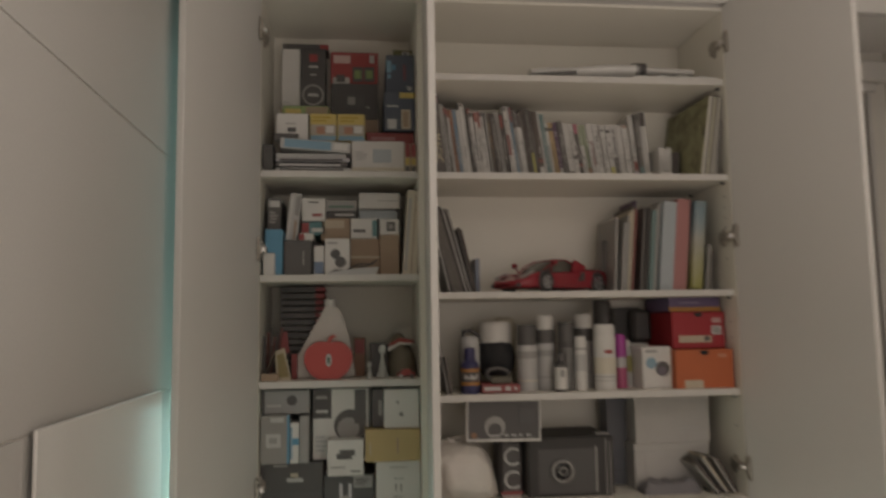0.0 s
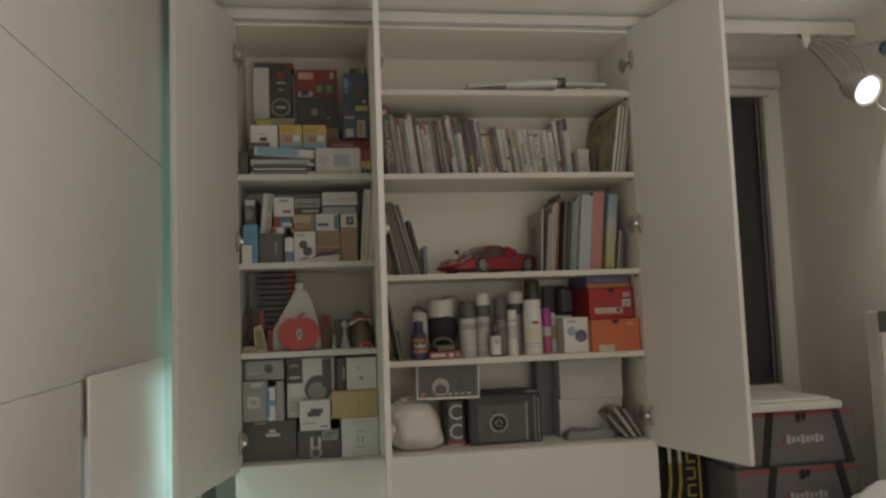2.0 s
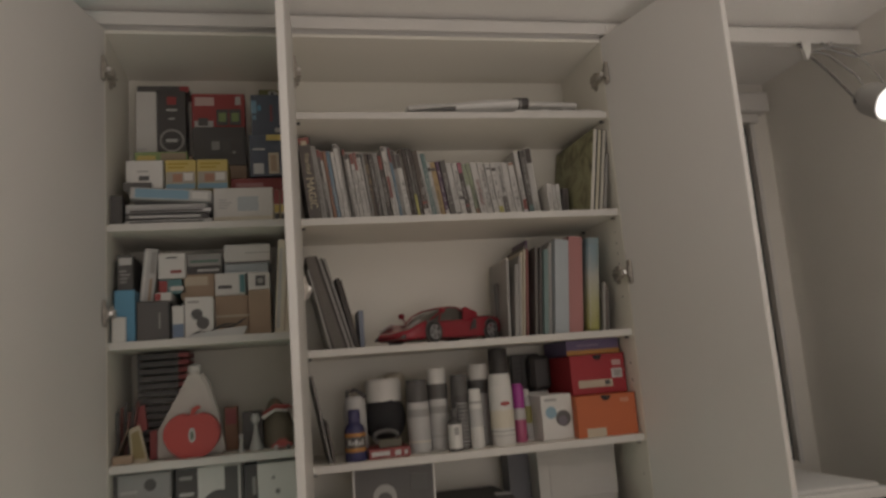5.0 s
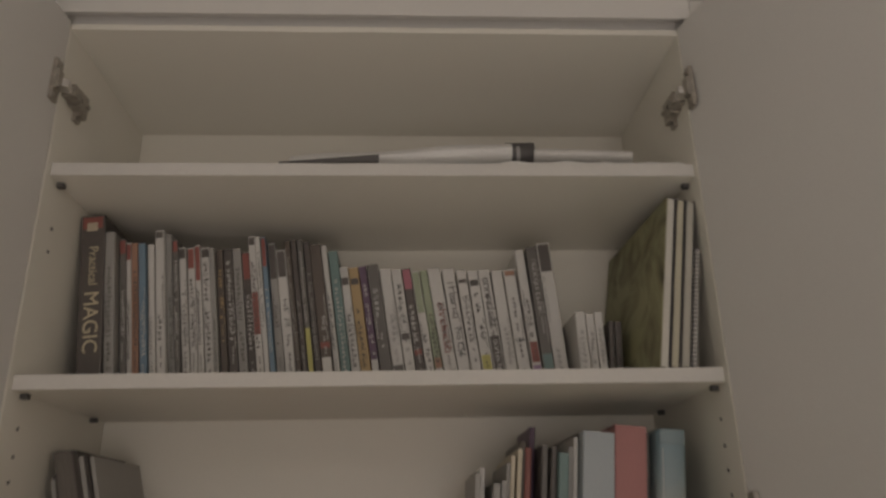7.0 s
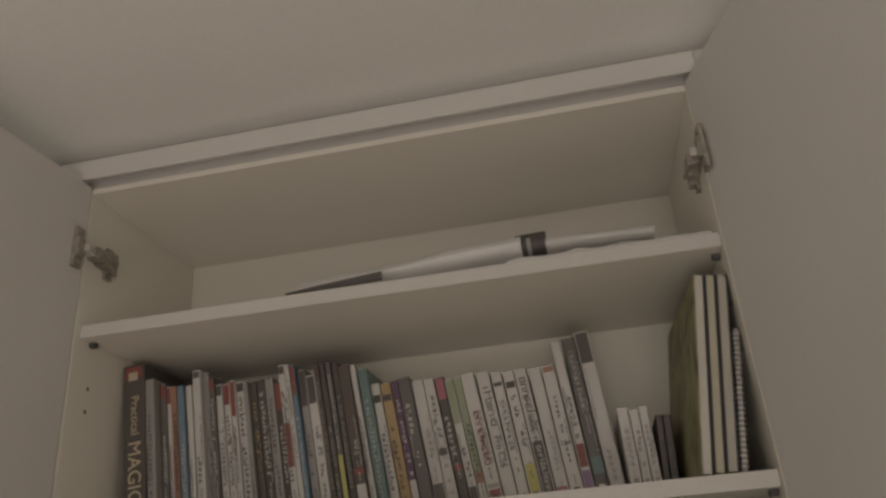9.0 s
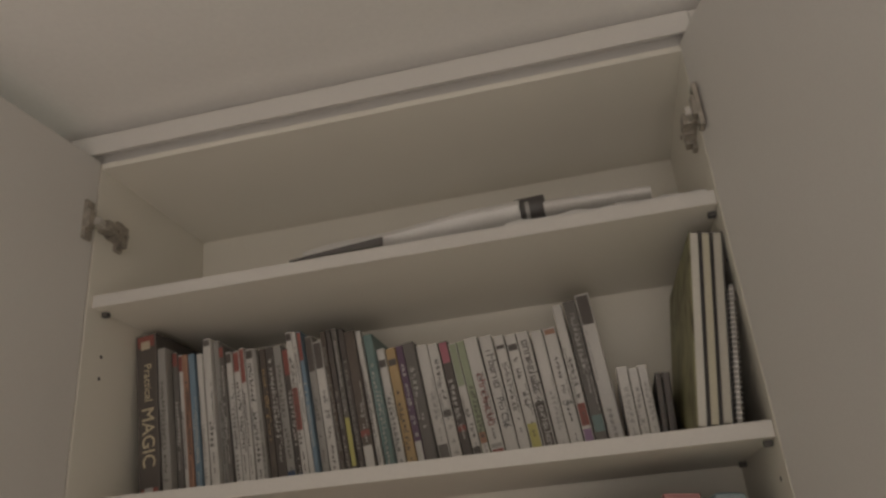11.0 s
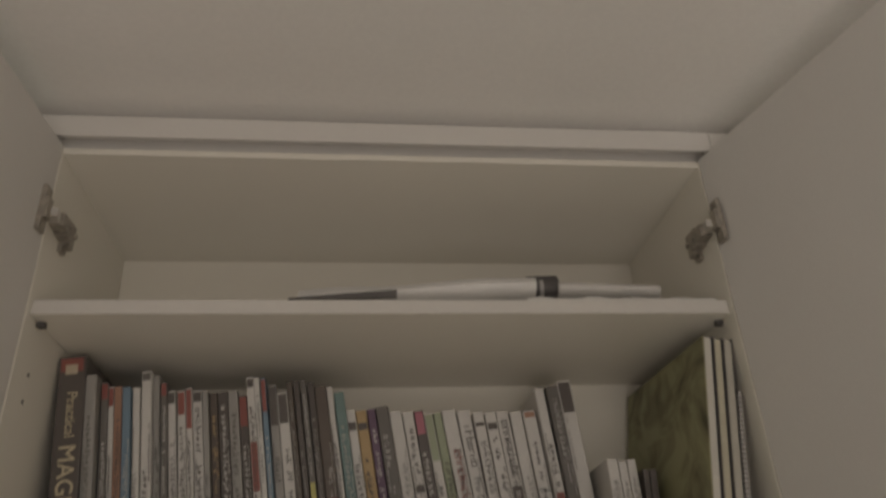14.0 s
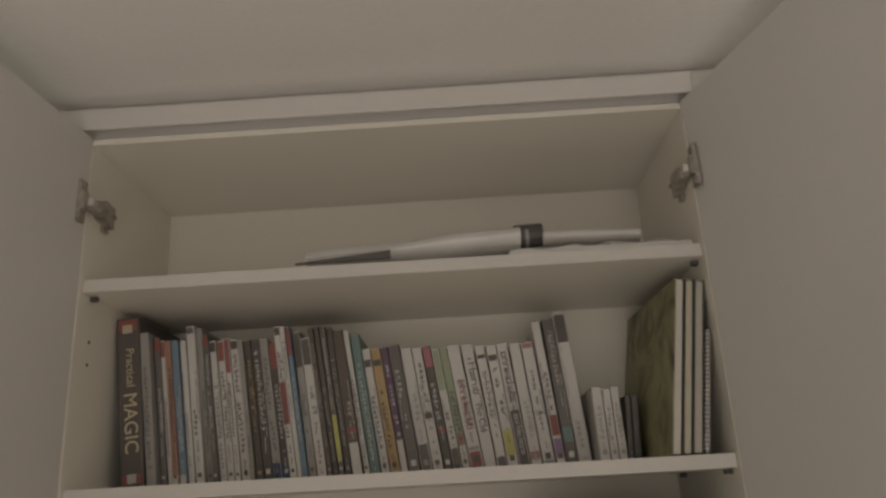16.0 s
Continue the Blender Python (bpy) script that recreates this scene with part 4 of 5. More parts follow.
def book(x, w, h, y, tone, marks="", lean=0.0, label="", z=None, depth=None, name="book"):
    """A book with its spine to the front. marks: pieces on the spine, each a tone or kind and where it lies from foot to head in tenths."""
    z = Z if z is None else z
    d = min(depth or 0.19, D - 0.004 - y)
    z += w * max(0.0, math.sin(math.radians(-lean)))
    t = min(0.0022, w * 0.18)
    bk = thing(name, label or "paperback book standing upright on a shelf", "book", pose(x, y, z, 0, -lean, 0), "row of books")
    e = min(0.0016, w * 0.16)
    bm = prism([(0, e * 1.3), (e * 0.4, e * 0.35), (e * 1.4, 0), (w - e * 1.4, 0), (w - e * 0.4, e * 0.35), (w, e * 1.3), (w, d), (w - t, d), (w - t, 0.0024), (t, 0.0024), (t, d), (0, d)], h, Matrix(((1, 0, 0, 0), (0, 0, 1, 0), (0, 1, 0, 0), (0, 0, 0, 1))))
    part("cover", bm, TONES[tone], bk)
    part("page_block", box(t + 0.0002, w - t - 0.0002, 0.0026, d - 0.003, 0.002, h - 0.003), PAGES, bk, "cream paper edges")
    for p in marks.split():
        kind, a, b = p[0], int(p[1:3]) / 100, int(p[3:5]) / 100
        if kind == "T":
            bm = bmesh.new()
            big = min(w * 0.62, random.uniform(0.0075, 0.0115))
            runs = [(a, b, big, w * random.uniform(0.40, 0.52))]
            if w > 0.0085:
                runs.append((max(0.03, a - 0.16), a - 0.03, big * 0.55, w * 0.5))
                runs.append((random.uniform(0.25, 0.45), random.uniform(0.55, 0.8), big * 0.38, w * random.choice((0.20, 0.80))))
            for lo, hi, step, side in runs:
                zz = lo * h
                while zz < hi * h - step:
                    if random.random() < 0.10:
                        zz += step * random.uniform(0.6, 2.0)
                        continue
                    for q in range(5):
                        u, v = random.uniform(-0.40, 0.12), random.uniform(0.0, 0.72)
                        if random.random() < 0.55:
                            bx(bm, side + u * step, side + (u + random.uniform(0.25, 0.6)) * step, -0.0007, -0.0001, zz + v * step, zz + (v + 0.13) * step)
                        else:
                            bx(bm, side + (u + 0.1) * step, side + (u + 0.23) * step, -0.0007, -0.0001, zz + 0.05 * step, zz + random.uniform(0.45, 0.85) * step)
                    zz += step * random.uniform(0.92, 1.06)
            tagged(part("title_lettering", bm, TONES[p[5]], bk), kind="stuff")
            if w > 0.008 and a > 0.1:
                part("publisher_mark", box(w * 0.28, w * 0.72, -0.0008, -0.0006, 0.012, 0.012 + w * 0.5), TONES[p[5]], bk)
        else:
            part("spine_patch", box(w * 0.10, w * 0.90, -0.0005, -0.00005, a * h, b * h), TONES[kind], bk)
    return bk


magic = book(0.0305, 0.037, 0.274, 0.128, "k", "r0207 r9299", 6.0, "thick black hardback with gold lettering and red ends")
GOLD = paint(0.56, 0.49, 0.34, 0.45)
text_part("title", "MAGIC", 0.031, GOLD, magic, pose(0.0185, -0.0008, 0.100, 90, 90, 0), "large gold serif title")
text_part("title", "Practical", 0.019, GOLD, magic, pose(0.0205, -0.0008, 0.190, 90, 90, 0), "small gold title")
part("publisher_mark", box(0.010, 0.026, -0.001, -0.0005, 0.248, 0.262), BEIGE, magic)
part("publisher_mark", box(0.011, 0.025, -0.001, -0.0005, 0.006, 0.020), PALE, magic)

ROW = """
12 250 135 g T0580d
8 243 150 d r9099
6 238 150 w r8899 T2060k
8 237 150 o w0007
9 238 152 s w0007
8 238 152 w T1050g
11 262 160 w d9599 T3055k
8 260 168 g T2060d
7 250 168 d r9299
9 236 170 w k9299 T1070d
9 238 172 w r8599 T3080k
7 240 172 w r7599
11 238 172 w k9399 T2090k
6 236 172 g T1050d
9 235 174 b T5090y
12 236 174 k T3592w
11 236 174 g T2088d e0012
10 232 174 k T2570w e0010 r8099
9 255 165 w r3562 k9499
6 257 165 w T4090d
6 254 168 s r8099
10 246 170 g k7599 T3060d
12 236 172 w k8099 T1065d
7 252 175 b T2090g
7 254 175 k T1060g
7 252 176 d T6095w l1040
8 250 176 k T2080g
14 243 180 b w0022 T4060w r2832
7 246 180 w
12 236 190 t T1080w
11 214 200 w k8591 T2065d
13 214 202 y k8691 T2070b
10 214 203 p w0026
15 219 204 d T5085w
15 212 206 w d0022 T4065g
13 210 208 w k4247 T5592d T1040g
12 212 208 k i8399 T4075w r3034
11 210 210 w k0018 T2550d n6599
10 209 210 n w0020 o2028
17 211 212 w r0214 g1518
16 211 212 w T0510d
13 210 213 w k8992 d0009 T4080d
14 210 214 w k8792 l1030
15 211 214 w k0045
15 212 215 w T2055g i0612
16 212 214 w o9599 g0005
12 243 205 w r2034 m0518
15 246 205 d t1525 T5592w
18 255 206 w k8099 T1030g
"""
random.seed(7)
x, lean, count, anchors = 0.0695, 0.6, 0, {}
spec = [r.split() for r in ROW.strip().splitlines()]
scale = (0.7830 - x) / (sum(int(r[0]) + 0.45 for r in spec) / 1000)
for r in spec:
    w = int(r[0]) / 1000 * scale
    if not any(q[0] == "T" for q in r[4:]):
        r.append("T%02d%02d" % (random.randint(22, 40), random.randint(60, 88)) + ("k" if r[3] in "wgnyo" else "w"))
    nice = {"w": "white", "k": "black", "g": "grey", "d": "dark grey", "b": "brown", "o": "orange", "s": "blue", "t": "teal", "y": "ochre", "p": "purple", "n": "green"}[r[4 - 1]]
    bk = book(x, w - 0.0004, int(r[1]) / 1000 + random.uniform(-0.002, 0.002), int(r[2]) / 1000 + random.uniform(-0.004, 0.004), r[3], " ".join(r[4:]), 6.6 + 1.6 * min(1, x / 0.55) - 3.0 * max(0, (x - 0.58) / 0.15) + random.uniform(-0.25, 0.25), nice + " paperback book standing in the row")
    anchors[count] = (bk, w)
    count += 1
    x += w + 0.00045 * scale
for k, words, size, ink in ((46 - 1, "CS6", 0.010, INK), (40, "Pro CS6", 0.0145, INK)):
    bk, w = anchors[k]
    if words == "CS6":
        text_part("title", words, size, ink, bk, pose(w / 2, -0.0011, 0.088, 90, 0, 0), "small black lettering")
    else:
        text_part("title", words, size, ink, bk, pose(w / 2, -0.0011, 0.085, 90, 90, 0), "black lettering")


def letter_run(bk, w, z0, z1, size, ink, label):
    """A title as upright strokes and bars of a letter's size, running down the spine."""
    bm = bmesh.new()
    z = z1
    while z > z0 + size * 0.5:
        wide = size * random.uniform(0.42, 0.68)
        tall = random.choice((0.62, 0.62, 0.62, 0.95))
        bx(bm, w / 2 - size * 0.31, w / 2 + size * (tall - 0.31), -0.0012, -0.0007, z - size * 0.13, z)
        if random.random() < 0.75:
            bx(bm, w / 2 + size * 0.20, w / 2 + size * 0.31, -0.0012, -0.0007, z - wide, z)
        if random.random() < 0.65:
            bx(bm, w / 2 - size * 0.31, w / 2 + size * 0.31, -0.0012, -0.0007, z - wide, z - wide + size * 0.12)
        if random.random() < 0.5:
            bx(bm, w / 2 - size * 0.31, w / 2 - size * 0.20, -0.0012, -0.0007, z - wide, z)
        z -= wide + size * 0.14
    tagged(part("title_lettering", bm, ink, bk, label), kind="stuff")


letter_run(anchors[39][0], anchors[39][1], 0.062, 0.150, 0.0135, TONES["r"], "red title strokes")
letter_run(anchors[40][0], anchors[40][1], 0.118, 0.188, 0.0135, TONES["k"], "black title strokes")
letter_run(anchors[43][0], anchors[43][1], 0.108, 0.196, 0.0150, TONES["d"], "dark title strokes")
letter_run(anchors[43][0], anchors[43][1], 0.020, 0.088, 0.0100, TONES["w"], "white title strokes")
letter_run(anchors[47][0], anchors[47][1], 0.120, 0.225, 0.0120, TONES["g"], "pale title strokes")
x = 0.7855
for k, (w, h) in enumerate(((0.016, 0.118), (0.013, 0.114), (0.013, 0.117))):
    book(x, w, h, 0.150, "w", "T3080g", 1.5, "small white booklet beside taller books")
    x += w + 0.0007
for w in (0.009, 0.011):
    book(x, w, 0.102 - 0.3 * (w - 0.01), 0.150, "k", "T2060d", -3.0, "small black booklet beside sketchbooks")
    x += w + 0.001

# sketchbooks with a painted cover
COVER = bpy.data.materials.new("painted_cover")
COVER.use_nodes = True
nt = COVER.node_tree
ns, rp = nt.nodes.new("ShaderNodeTexNoise"), nt.nodes.new("ShaderNodeValToRGB")
ns.inputs["Scale"].default_value, ns.inputs["Detail"].default_value, ns.inputs["Distortion"].default_value = 11, 6, 1.2
rp.color_ramp.elements[0].color, rp.color_ramp.elements[1].color = (0.11, 0.10, 0.055, 1), (0.36, 0.35, 0.20, 1)
rp.color_ramp.elements[0].position, rp.color_ramp.elements[1].position = 0.32, 0.58
tcn = nt.nodes.new("ShaderNodeTexCoord")
nt.links.new(tcn.outputs["Object"], ns.inputs["Vector"])
nt.links.new(ns.outputs["Fac"], rp.inputs["Fac"])
nt.links.new(rp.outputs["Color"], nt.nodes["Principled BSDF"].inputs["Base Color"])
nt.nodes["Principled BSDF"].inputs["Roughness"].default_value = 0.55
for k, (x0, w, h) in enumerate(((0.8645, 0.0135, 0.262), (0.8800, 0.0125, 0.259), (0.8945, 0.0135, 0.257))):
    sk = thing("sketchbook", "large spiral sketchbook with olive painted cover" if k == 0 else "large spiral sketchbook with dark cover", "book", pose(x0, 0.022, Z + 0.0024, 0, 9.3, 2.4), "sketchbooks")
    part("cover", box(0, 0.0015, 0, 0.295, 0, h), COVER if k == 0 else DARK, sk)
    part("page_block", box(0.0018, w - 0.0018, -0.001, 0.293, 0.001, h - 0.003, 0.0008), (paint(0.58, 0.56, 0.50, 0.7), paint(0.50, 0.47, 0.36, 0.7), paint(0.46, 0.44, 0.38, 0.7))[k], sk, "pale paper edges")
    part("back_cover", box(w - 0.0015, w, 0, 0.295, 0, h), DARK, sk)
    if k:
        for j in range(12):
            part("spiral_ring", tube([(w / 2 + (w / 2 + 0.0015) * math.cos(a), 0.012 + 0.022 * j, h - 0.004 + 0.0075 * math.sin(a)) for a in [math.pi * q / 6 for q in range(-1, 8)]], 0.0009, 5), STEEL, sk)
sp = thing("spiral_notebook", "narrow notebook with a dark spiral binding", "book", pose(0.9125, 0.026, Z + 0.0018, 0, 9.3, 1.5), "sketchbooks")
part("page_block", box(0, 0.006, 0, 0.2, 0, 0.180, 0.0008), GREY, sp)
for j in range(27):
    part("spiral_ring", tube([(0.003 + 0.0055 * math.cos(a), 0.002 + 0.005 * math.sin(a), 0.006 + 0.0064 * j) for a in [math.pi * q / 5 for q in range(4, 12)]], 0.0010, 5), STEEL, sp)

# ---- third shelf: leaning magazines, model car, files ----
Z = RS[2] + 0.0202
random.seed(11)
x = 0.069
for w, h, tone, lean, lab in (
        (6, 225, "g", 13.0, "thin pale magazine leaning against the cabinet side"), (6, 232, "h", 14.0, "thin dark magazine leaning against the cabinet side"),
        (8, 262, "q", 14.6, "grey magazine in a leaning stack"), (7, 264, "q", 14.9, "grey magazine in a leaning stack"), (8, 263, "q", 15.1, "grey magazine in a leaning stack"), (7, 265, "q", 15.3, "grey magazine in a leaning stack"),
        (7, 264, "h", 15.5, "thin dark magazine in a leaning stack"), (7, 257, "g", 15.5, "pale thin book leaning in a stack"), (5, 258, "h", 15.4, "thin dark magazine in a leaning stack"),
        (6, 256, "g", 15.0, "pale thin book leaning in a stack"), (12, 196, "h", 13.0, "short dark brown book leaning in a stack"), (3, 192, "b", 12.6, "short brown booklet leaning in a stack")):
    book(x, w / 1000, h / 917, 0.132 + 0.005 * random.random(), tone, "", lean, lab, depth=0.2, name="magazine")
    x += w / 1000 * 1.035 + 0.0003
bk = carton("blue_plastic_case", "narrow grey-blue plastic case standing upright", "case", 0.162, 0.177, Z, Z + 0.118, 0.20, 0.10, paint(0.20, 0.23, 0.30, 0.35))

# model car
car = thing("model_car", "glossy red model sports car with silver wheels", "model car", pose(0.394, 0.152, Z, 0, 0, 33))
car.scale = (1.08, 1.06, 1.13)
CARRED = material("car_paint", (0.27, 0.026, 0.038), 0.22, vary=0.03, scale=5)
CGLASS = paint(0.10, 0.092, 0.08, 0.08)


def loft(stations, ring):
    bm = bmesh.new()
    prev = None
    for st in stations:
        vs = [bm.verts.new((st[0], y, z)) for y, z in ring(*st[1:])]
        if prev:
            for j in range(len(vs)):
                bm.faces.new((prev[j], prev[(j + 1) % len(vs)], vs[(j + 1) % len(vs)], vs[j]))
        else:
            bm.faces.new(vs)
        prev = vs
    bm.faces.new(prev[::-1])
    return bm


def hull(w, lo, belt, crown):
    """A body section: half width, underside, shoulder height, height at the middle."""
    half = [(w * 0.86, lo), (w * 0.97, lo + 0.004), (w, lo + (belt - lo) * 0.45), (w * 0.97, belt - 0.006), (w * 0.86, belt), (w * 0.62, (belt + crown) / 2 + 0.001), (w * 0.32, crown), (0, crown)]
    return half + [(-y, z) for y, z in half[-2::-1]]


body = [(-0.190, 0.022, 0.016, 0.022, 0.024), (-0.183, 0.048, 0.011, 0.026, 0.029), (-0.165, 0.068, 0.010, 0.034, 0.033), (-0.140, 0.077, 0.010, 0.046, 0.040), (-0.115, 0.079, 0.010, 0.054, 0.047), (-0.085, 0.077, 0.010, 0.055, 0.053), (-0.05, 0.074, 0.010, 0.055, 0.058), (0.0, 0.073, 0.010, 0.056, 0.062), (0.04, 0.075, 0.010, 0.059, 0.064), (0.075, 0.081, 0.010, 0.064, 0.065), (0.11, 0.083, 0.011, 0.067, 0.066), (0.145, 0.082, 0.014, 0.067, 0.065), (0.175, 0.078, 0.020, 0.064, 0.063), (0.186, 0.070, 0.028, 0.060, 0.060)]
part("body", loft(body, hull), CARRED, car, smooth=True)


def cabin(w, lo, top):
    half = [(w, lo), (w * 0.93, lo + (top - lo) * 0.45), (w * 0.74, lo + (top - lo) * 0.88), (w * 0.4, top), (0, top)]
    return half + [(-y, z) for y, z in half[-2::-1]]


part("windscreen", loft([(-0.086, 0.040, 0.050, 0.0525), (-0.06, 0.056, 0.052, 0.070), (-0.03, 0.060, 0.054, 0.086), (0.0, 0.060, 0.056, 0.0945), (0.03, 0.058, 0.058, 0.0955), (0.055, 0.054, 0.060, 0.090)], cabin), CGLASS, car, "dark tinted glass", smooth=True)
roofs = [(-0.016, 0.042, 0.088, 0.0925), (0.005, 0.045, 0.088, 0.0968), (0.035, 0.045, 0.088, 0.0972), (0.07, 0.050, 0.066, 0.090), (0.11, 0.050, 0.062, 0.0775), (0.15, 0.045, 0.060, 0.068)]
part("roof", loft(roofs, cabin), CARRED, car, smooth=True)
for s in (-1, 1):
    part("pillar", tube([(-0.082, s * 0.047, 0.055), (-0.045, s * 0.0545, 0.077), (-0.012, s * 0.044, 0.092)], 0.0022, 6), CARRED, car)
    part("pillar", prism([(0.030, 0.056), (0.09, 0.060), (0.085, 0.078), (0.040, 0.092), (0.028, 0.090)], 0.004, pose(0, s * 0.052 - 0.002, 0, -s * 14, 0, 0)), CARRED, car)
    mr = part("mirror", lathe([(0.003, -0.010), (0.007, -0.006), (0.0075, 0.004), (0.004, 0.009)], 12, pose(-0.062, s * 0.082, 0.080, 90, 0, 0)), CARRED, car, smooth=True)
    part("mirror_stalk", tube([(-0.060, s * 0.066, 0.056), (-0.062, s * 0.078, 0.077)], 0.0018, 6), CARRED, car)
    part("headlight", prism([(-0.168, 0.037), (-0.125, 0.053), (-0.118, 0.057), (-0.135, 0.053), (-0.164, 0.041)], 0.012, pose(0, s * 0.056 - 0.006, 0.0005)), paint(0.30, 0.29, 0.29, 0.1), car, "clear headlight")
    part("side_intake", prism([(0.045, 0.030), (0.070, 0.034), (0.073, 0.056), (0.064, 0.058)], 0.004, pose(0, s * 0.0785 - 0.002, 0)), BLACK, car)
    part("front_intake", prism([(-0.186, 0.013), (-0.160, 0.013), (-0.160, 0.024), (-0.180, 0.022)], 0.030, pose(0, s * 0.042 - 0.015, 0)), BLACK, car)
    for x, r in ((-0.095, 0.0262), (0.129, 0.0278)):
        wh = part("wheel", lathe([(r - 0.004, -0.011), (r, -0.008), (r, 0.008), (r - 0.003, 0.011), (r * 0.70, 0.0115), (r * 0.68, 0.007)], 32), paint(0.02, 0.02, 0.02, 0.7), car, "black tyre", m=pose(x, s * 0.0735, r - 0.0005, -90 * s, 0, 0), smooth=True)
        part("rim", lathe([(r * 0.70, 0.0085), (r * 0.70, 0.0122), (r * 0.62, 0.0125), (r * 0.60, 0.0095), (r * 0.58, 0.0080)], 32), paint(0.14, 0.135, 0.13, 0.4), wh, "grey rim dish")
        part("rim_edge", lathe([(r * 0.715, 0.0112), (r * 0.715, 0.0128), (r * 0.63, 0.0132), (r * 0.63, 0.0100)], 32, caps=False), SILVER, wh, "silver rim edge")
        part("hub", lathe([(r * 0.16, 0.009), (r * 0.16, 0.0142), (r * 0.1, 0.0148)], 16), SILVER, wh)
        for q in range(5):
            bm = bmesh.new()
            for dv in (-0.09, 0.09):
                bx(bm, 0.002, r * 0.64, -0.0017, 0.0017, 0.0098, 0.0136, pose(0, 0, 0, 0, 0, q * 72 + math.degrees(dv)))
            part("spoke", bm, SILVER, wh)
        arch = [(r + 0.003, -0.004), (r + 0.003, 0.0095), (r - 0.0005, 0.0095), (r - 0.0005, -0.004)]
        part("wheel_arch", lathe(arch, 28, pose(x, s * 0.0725, r + 0.001, -90 * s, 0, 0)), BLACK, car)
part("windscreen_wiper", tube([(-0.088, -0.01, 0.0545), (-0.06, 0.012, 0.072)], 0.0008, 5), BLACK, car)
part("tail_panel", box(0.1865, 0.1885, -0.05, 0.05, 0.032, 0.05, 0.0006), BLACK, car)

# files and folders
carton("grey_board", "rounded grey board standing behind files", "board", 0.592, 0.618, Z, Z + 0.178, 0.20, 0.012, paint(0.16, 0.155, 0.15, 0.6), bevel=0.005)
random.seed(5)
x = 0.598
FILES = """
8 236 120 g
7 246 150 w
10 222 110 g
8 226 110 g
5 252 140 g
6 262 140 c
6 272 140 c
7 285 160 b
9 275 160 r
8 310 200 p
8 276 130 d
8 272 120 k
13 262 105 t
7 272 120 g
6 285 120 w
7 292 130 d
"""
for r in FILES.strip().splitlines():
    w, h, y, tone = r.split()
    book(x, int(w) / 1000 * 1.1, int(h) / 1000, int(y) / 1000 - 0.01, tone, "", -5.6 + 0.6 * random.random() + (2.0 if x < 0.61 else 0), "thin file or magazine standing upright", name="file")
    x += int(w) / 1000 * 1.1 + 0.0008
x = 0.7375
TONES["f"], TONES["u"], TONES["v"] = paint(0.40, 0.44, 0.46, 0.5), paint(0.42, 0.19, 0.18, 0.5), paint(0.24, 0.31, 0.33, 0.45)
for w, h, y, tone, lab in ((0.045, 0.288, 0.085, "f", "thick pale blue ring binder"), (0.046, 0.296, 0.09, "u", "thick faded red ring binder"), (0.0085, 0.29, 0.11, "d", "thin dark folder between binders")):
    book(x, w, h, y, tone, "", -5.6, lab, depth=0.22, name="ring_binder")
    x += w + 0.0012
tw = thing("wrapped_folder", "blue and yellow plastic-wrapped folder bundle", "folder", pose(0.8430, 0.085, Z + 0.0045, 0, 5.6, 0))
bm = box(0, 0.043, 0, 0.2, 0, 0.292, 0.012, 3)
SLEEVE = bpy.data.materials.new("printed_plastic_sleeve")
SLEEVE.use_nodes = True
nt = SLEEVE.node_tree
tcn, sep, ns, mx, rp = (nt.nodes.new("ShaderNode" + k) for k in ("TexCoord", "SeparateXYZ", "TexNoise", "Math", "ValToRGB"))
ns.inputs["Scale"].default_value, ns.inputs["Detail"].default_value = 18, 4
mx.operation, mx.inputs[1].default_value = "MULTIPLY_ADD", 3.3
nt.links.new(tcn.outputs["Object"], sep.inputs[0])
nt.links.new(tcn.outputs["Object"], ns.inputs["Vector"])
nt.links.new(sep.outputs["Z"], mx.inputs[0])
sub = nt.nodes.new("ShaderNodeMath")
sub.operation, sub.inputs[1].default_value = "MULTIPLY_ADD", 0.22
sub.inputs[2].default_value = -0.11
nt.links.new(ns.outputs["Fac"], sub.inputs[0])
nt.links.new(sub.outputs[0], mx.inputs[2])
nt.links.new(mx.outputs[0], rp.inputs["Fac"])
for pos, col in ((0.06, (0.36, 0.35, 0.12, 1)), (0.34, (0.40, 0.39, 0.24, 1)), (0.56, (0.42, 0.42, 0.37, 1)), (0.72, (0.27, 0.34, 0.36, 1)), (0.95, (0.20, 0.29, 0.33, 1))):
    el = rp.color_ramp.elements.new(pos)
    el.color = col
rp.color_ramp.elements.remove(rp.color_ramp.elements[0])
rp.color_ramp.elements.remove(rp.color_ramp.elements[-1])
nt.links.new(rp.outputs["Color"], nt.nodes["Principled BSDF"].inputs["Base Color"])
nt.nodes["Principled BSDF"].inputs["Roughness"].default_value = 0.3
for v in bm.verts:
    v.co.x += 0.0022 * noise.noise(v.co * 30)
part("wrapping", bm, SLEEVE, tw, smooth=True)
part("folded_lip", box(0.004, 0.040, -0.0012, 0.004, 0.268, 0.290, 0.003, 2), TONES["v"], tw, "folded plastic lip", smooth=True)
part("sheet_edge", box(0.0075, 0.0082, -0.0008, 0.02, 0.004, 0.262), PALE, tw)
x = 0.8905
for k, h in enumerate((0.150, 0.142, 0.128)):
    book(x, 0.0075, h, 0.08 + 0.004 * k, "gbd"[k], "", -6.5, "small slim booklet beside the binders", depth=0.12, name="booklet")
    x += 0.0082

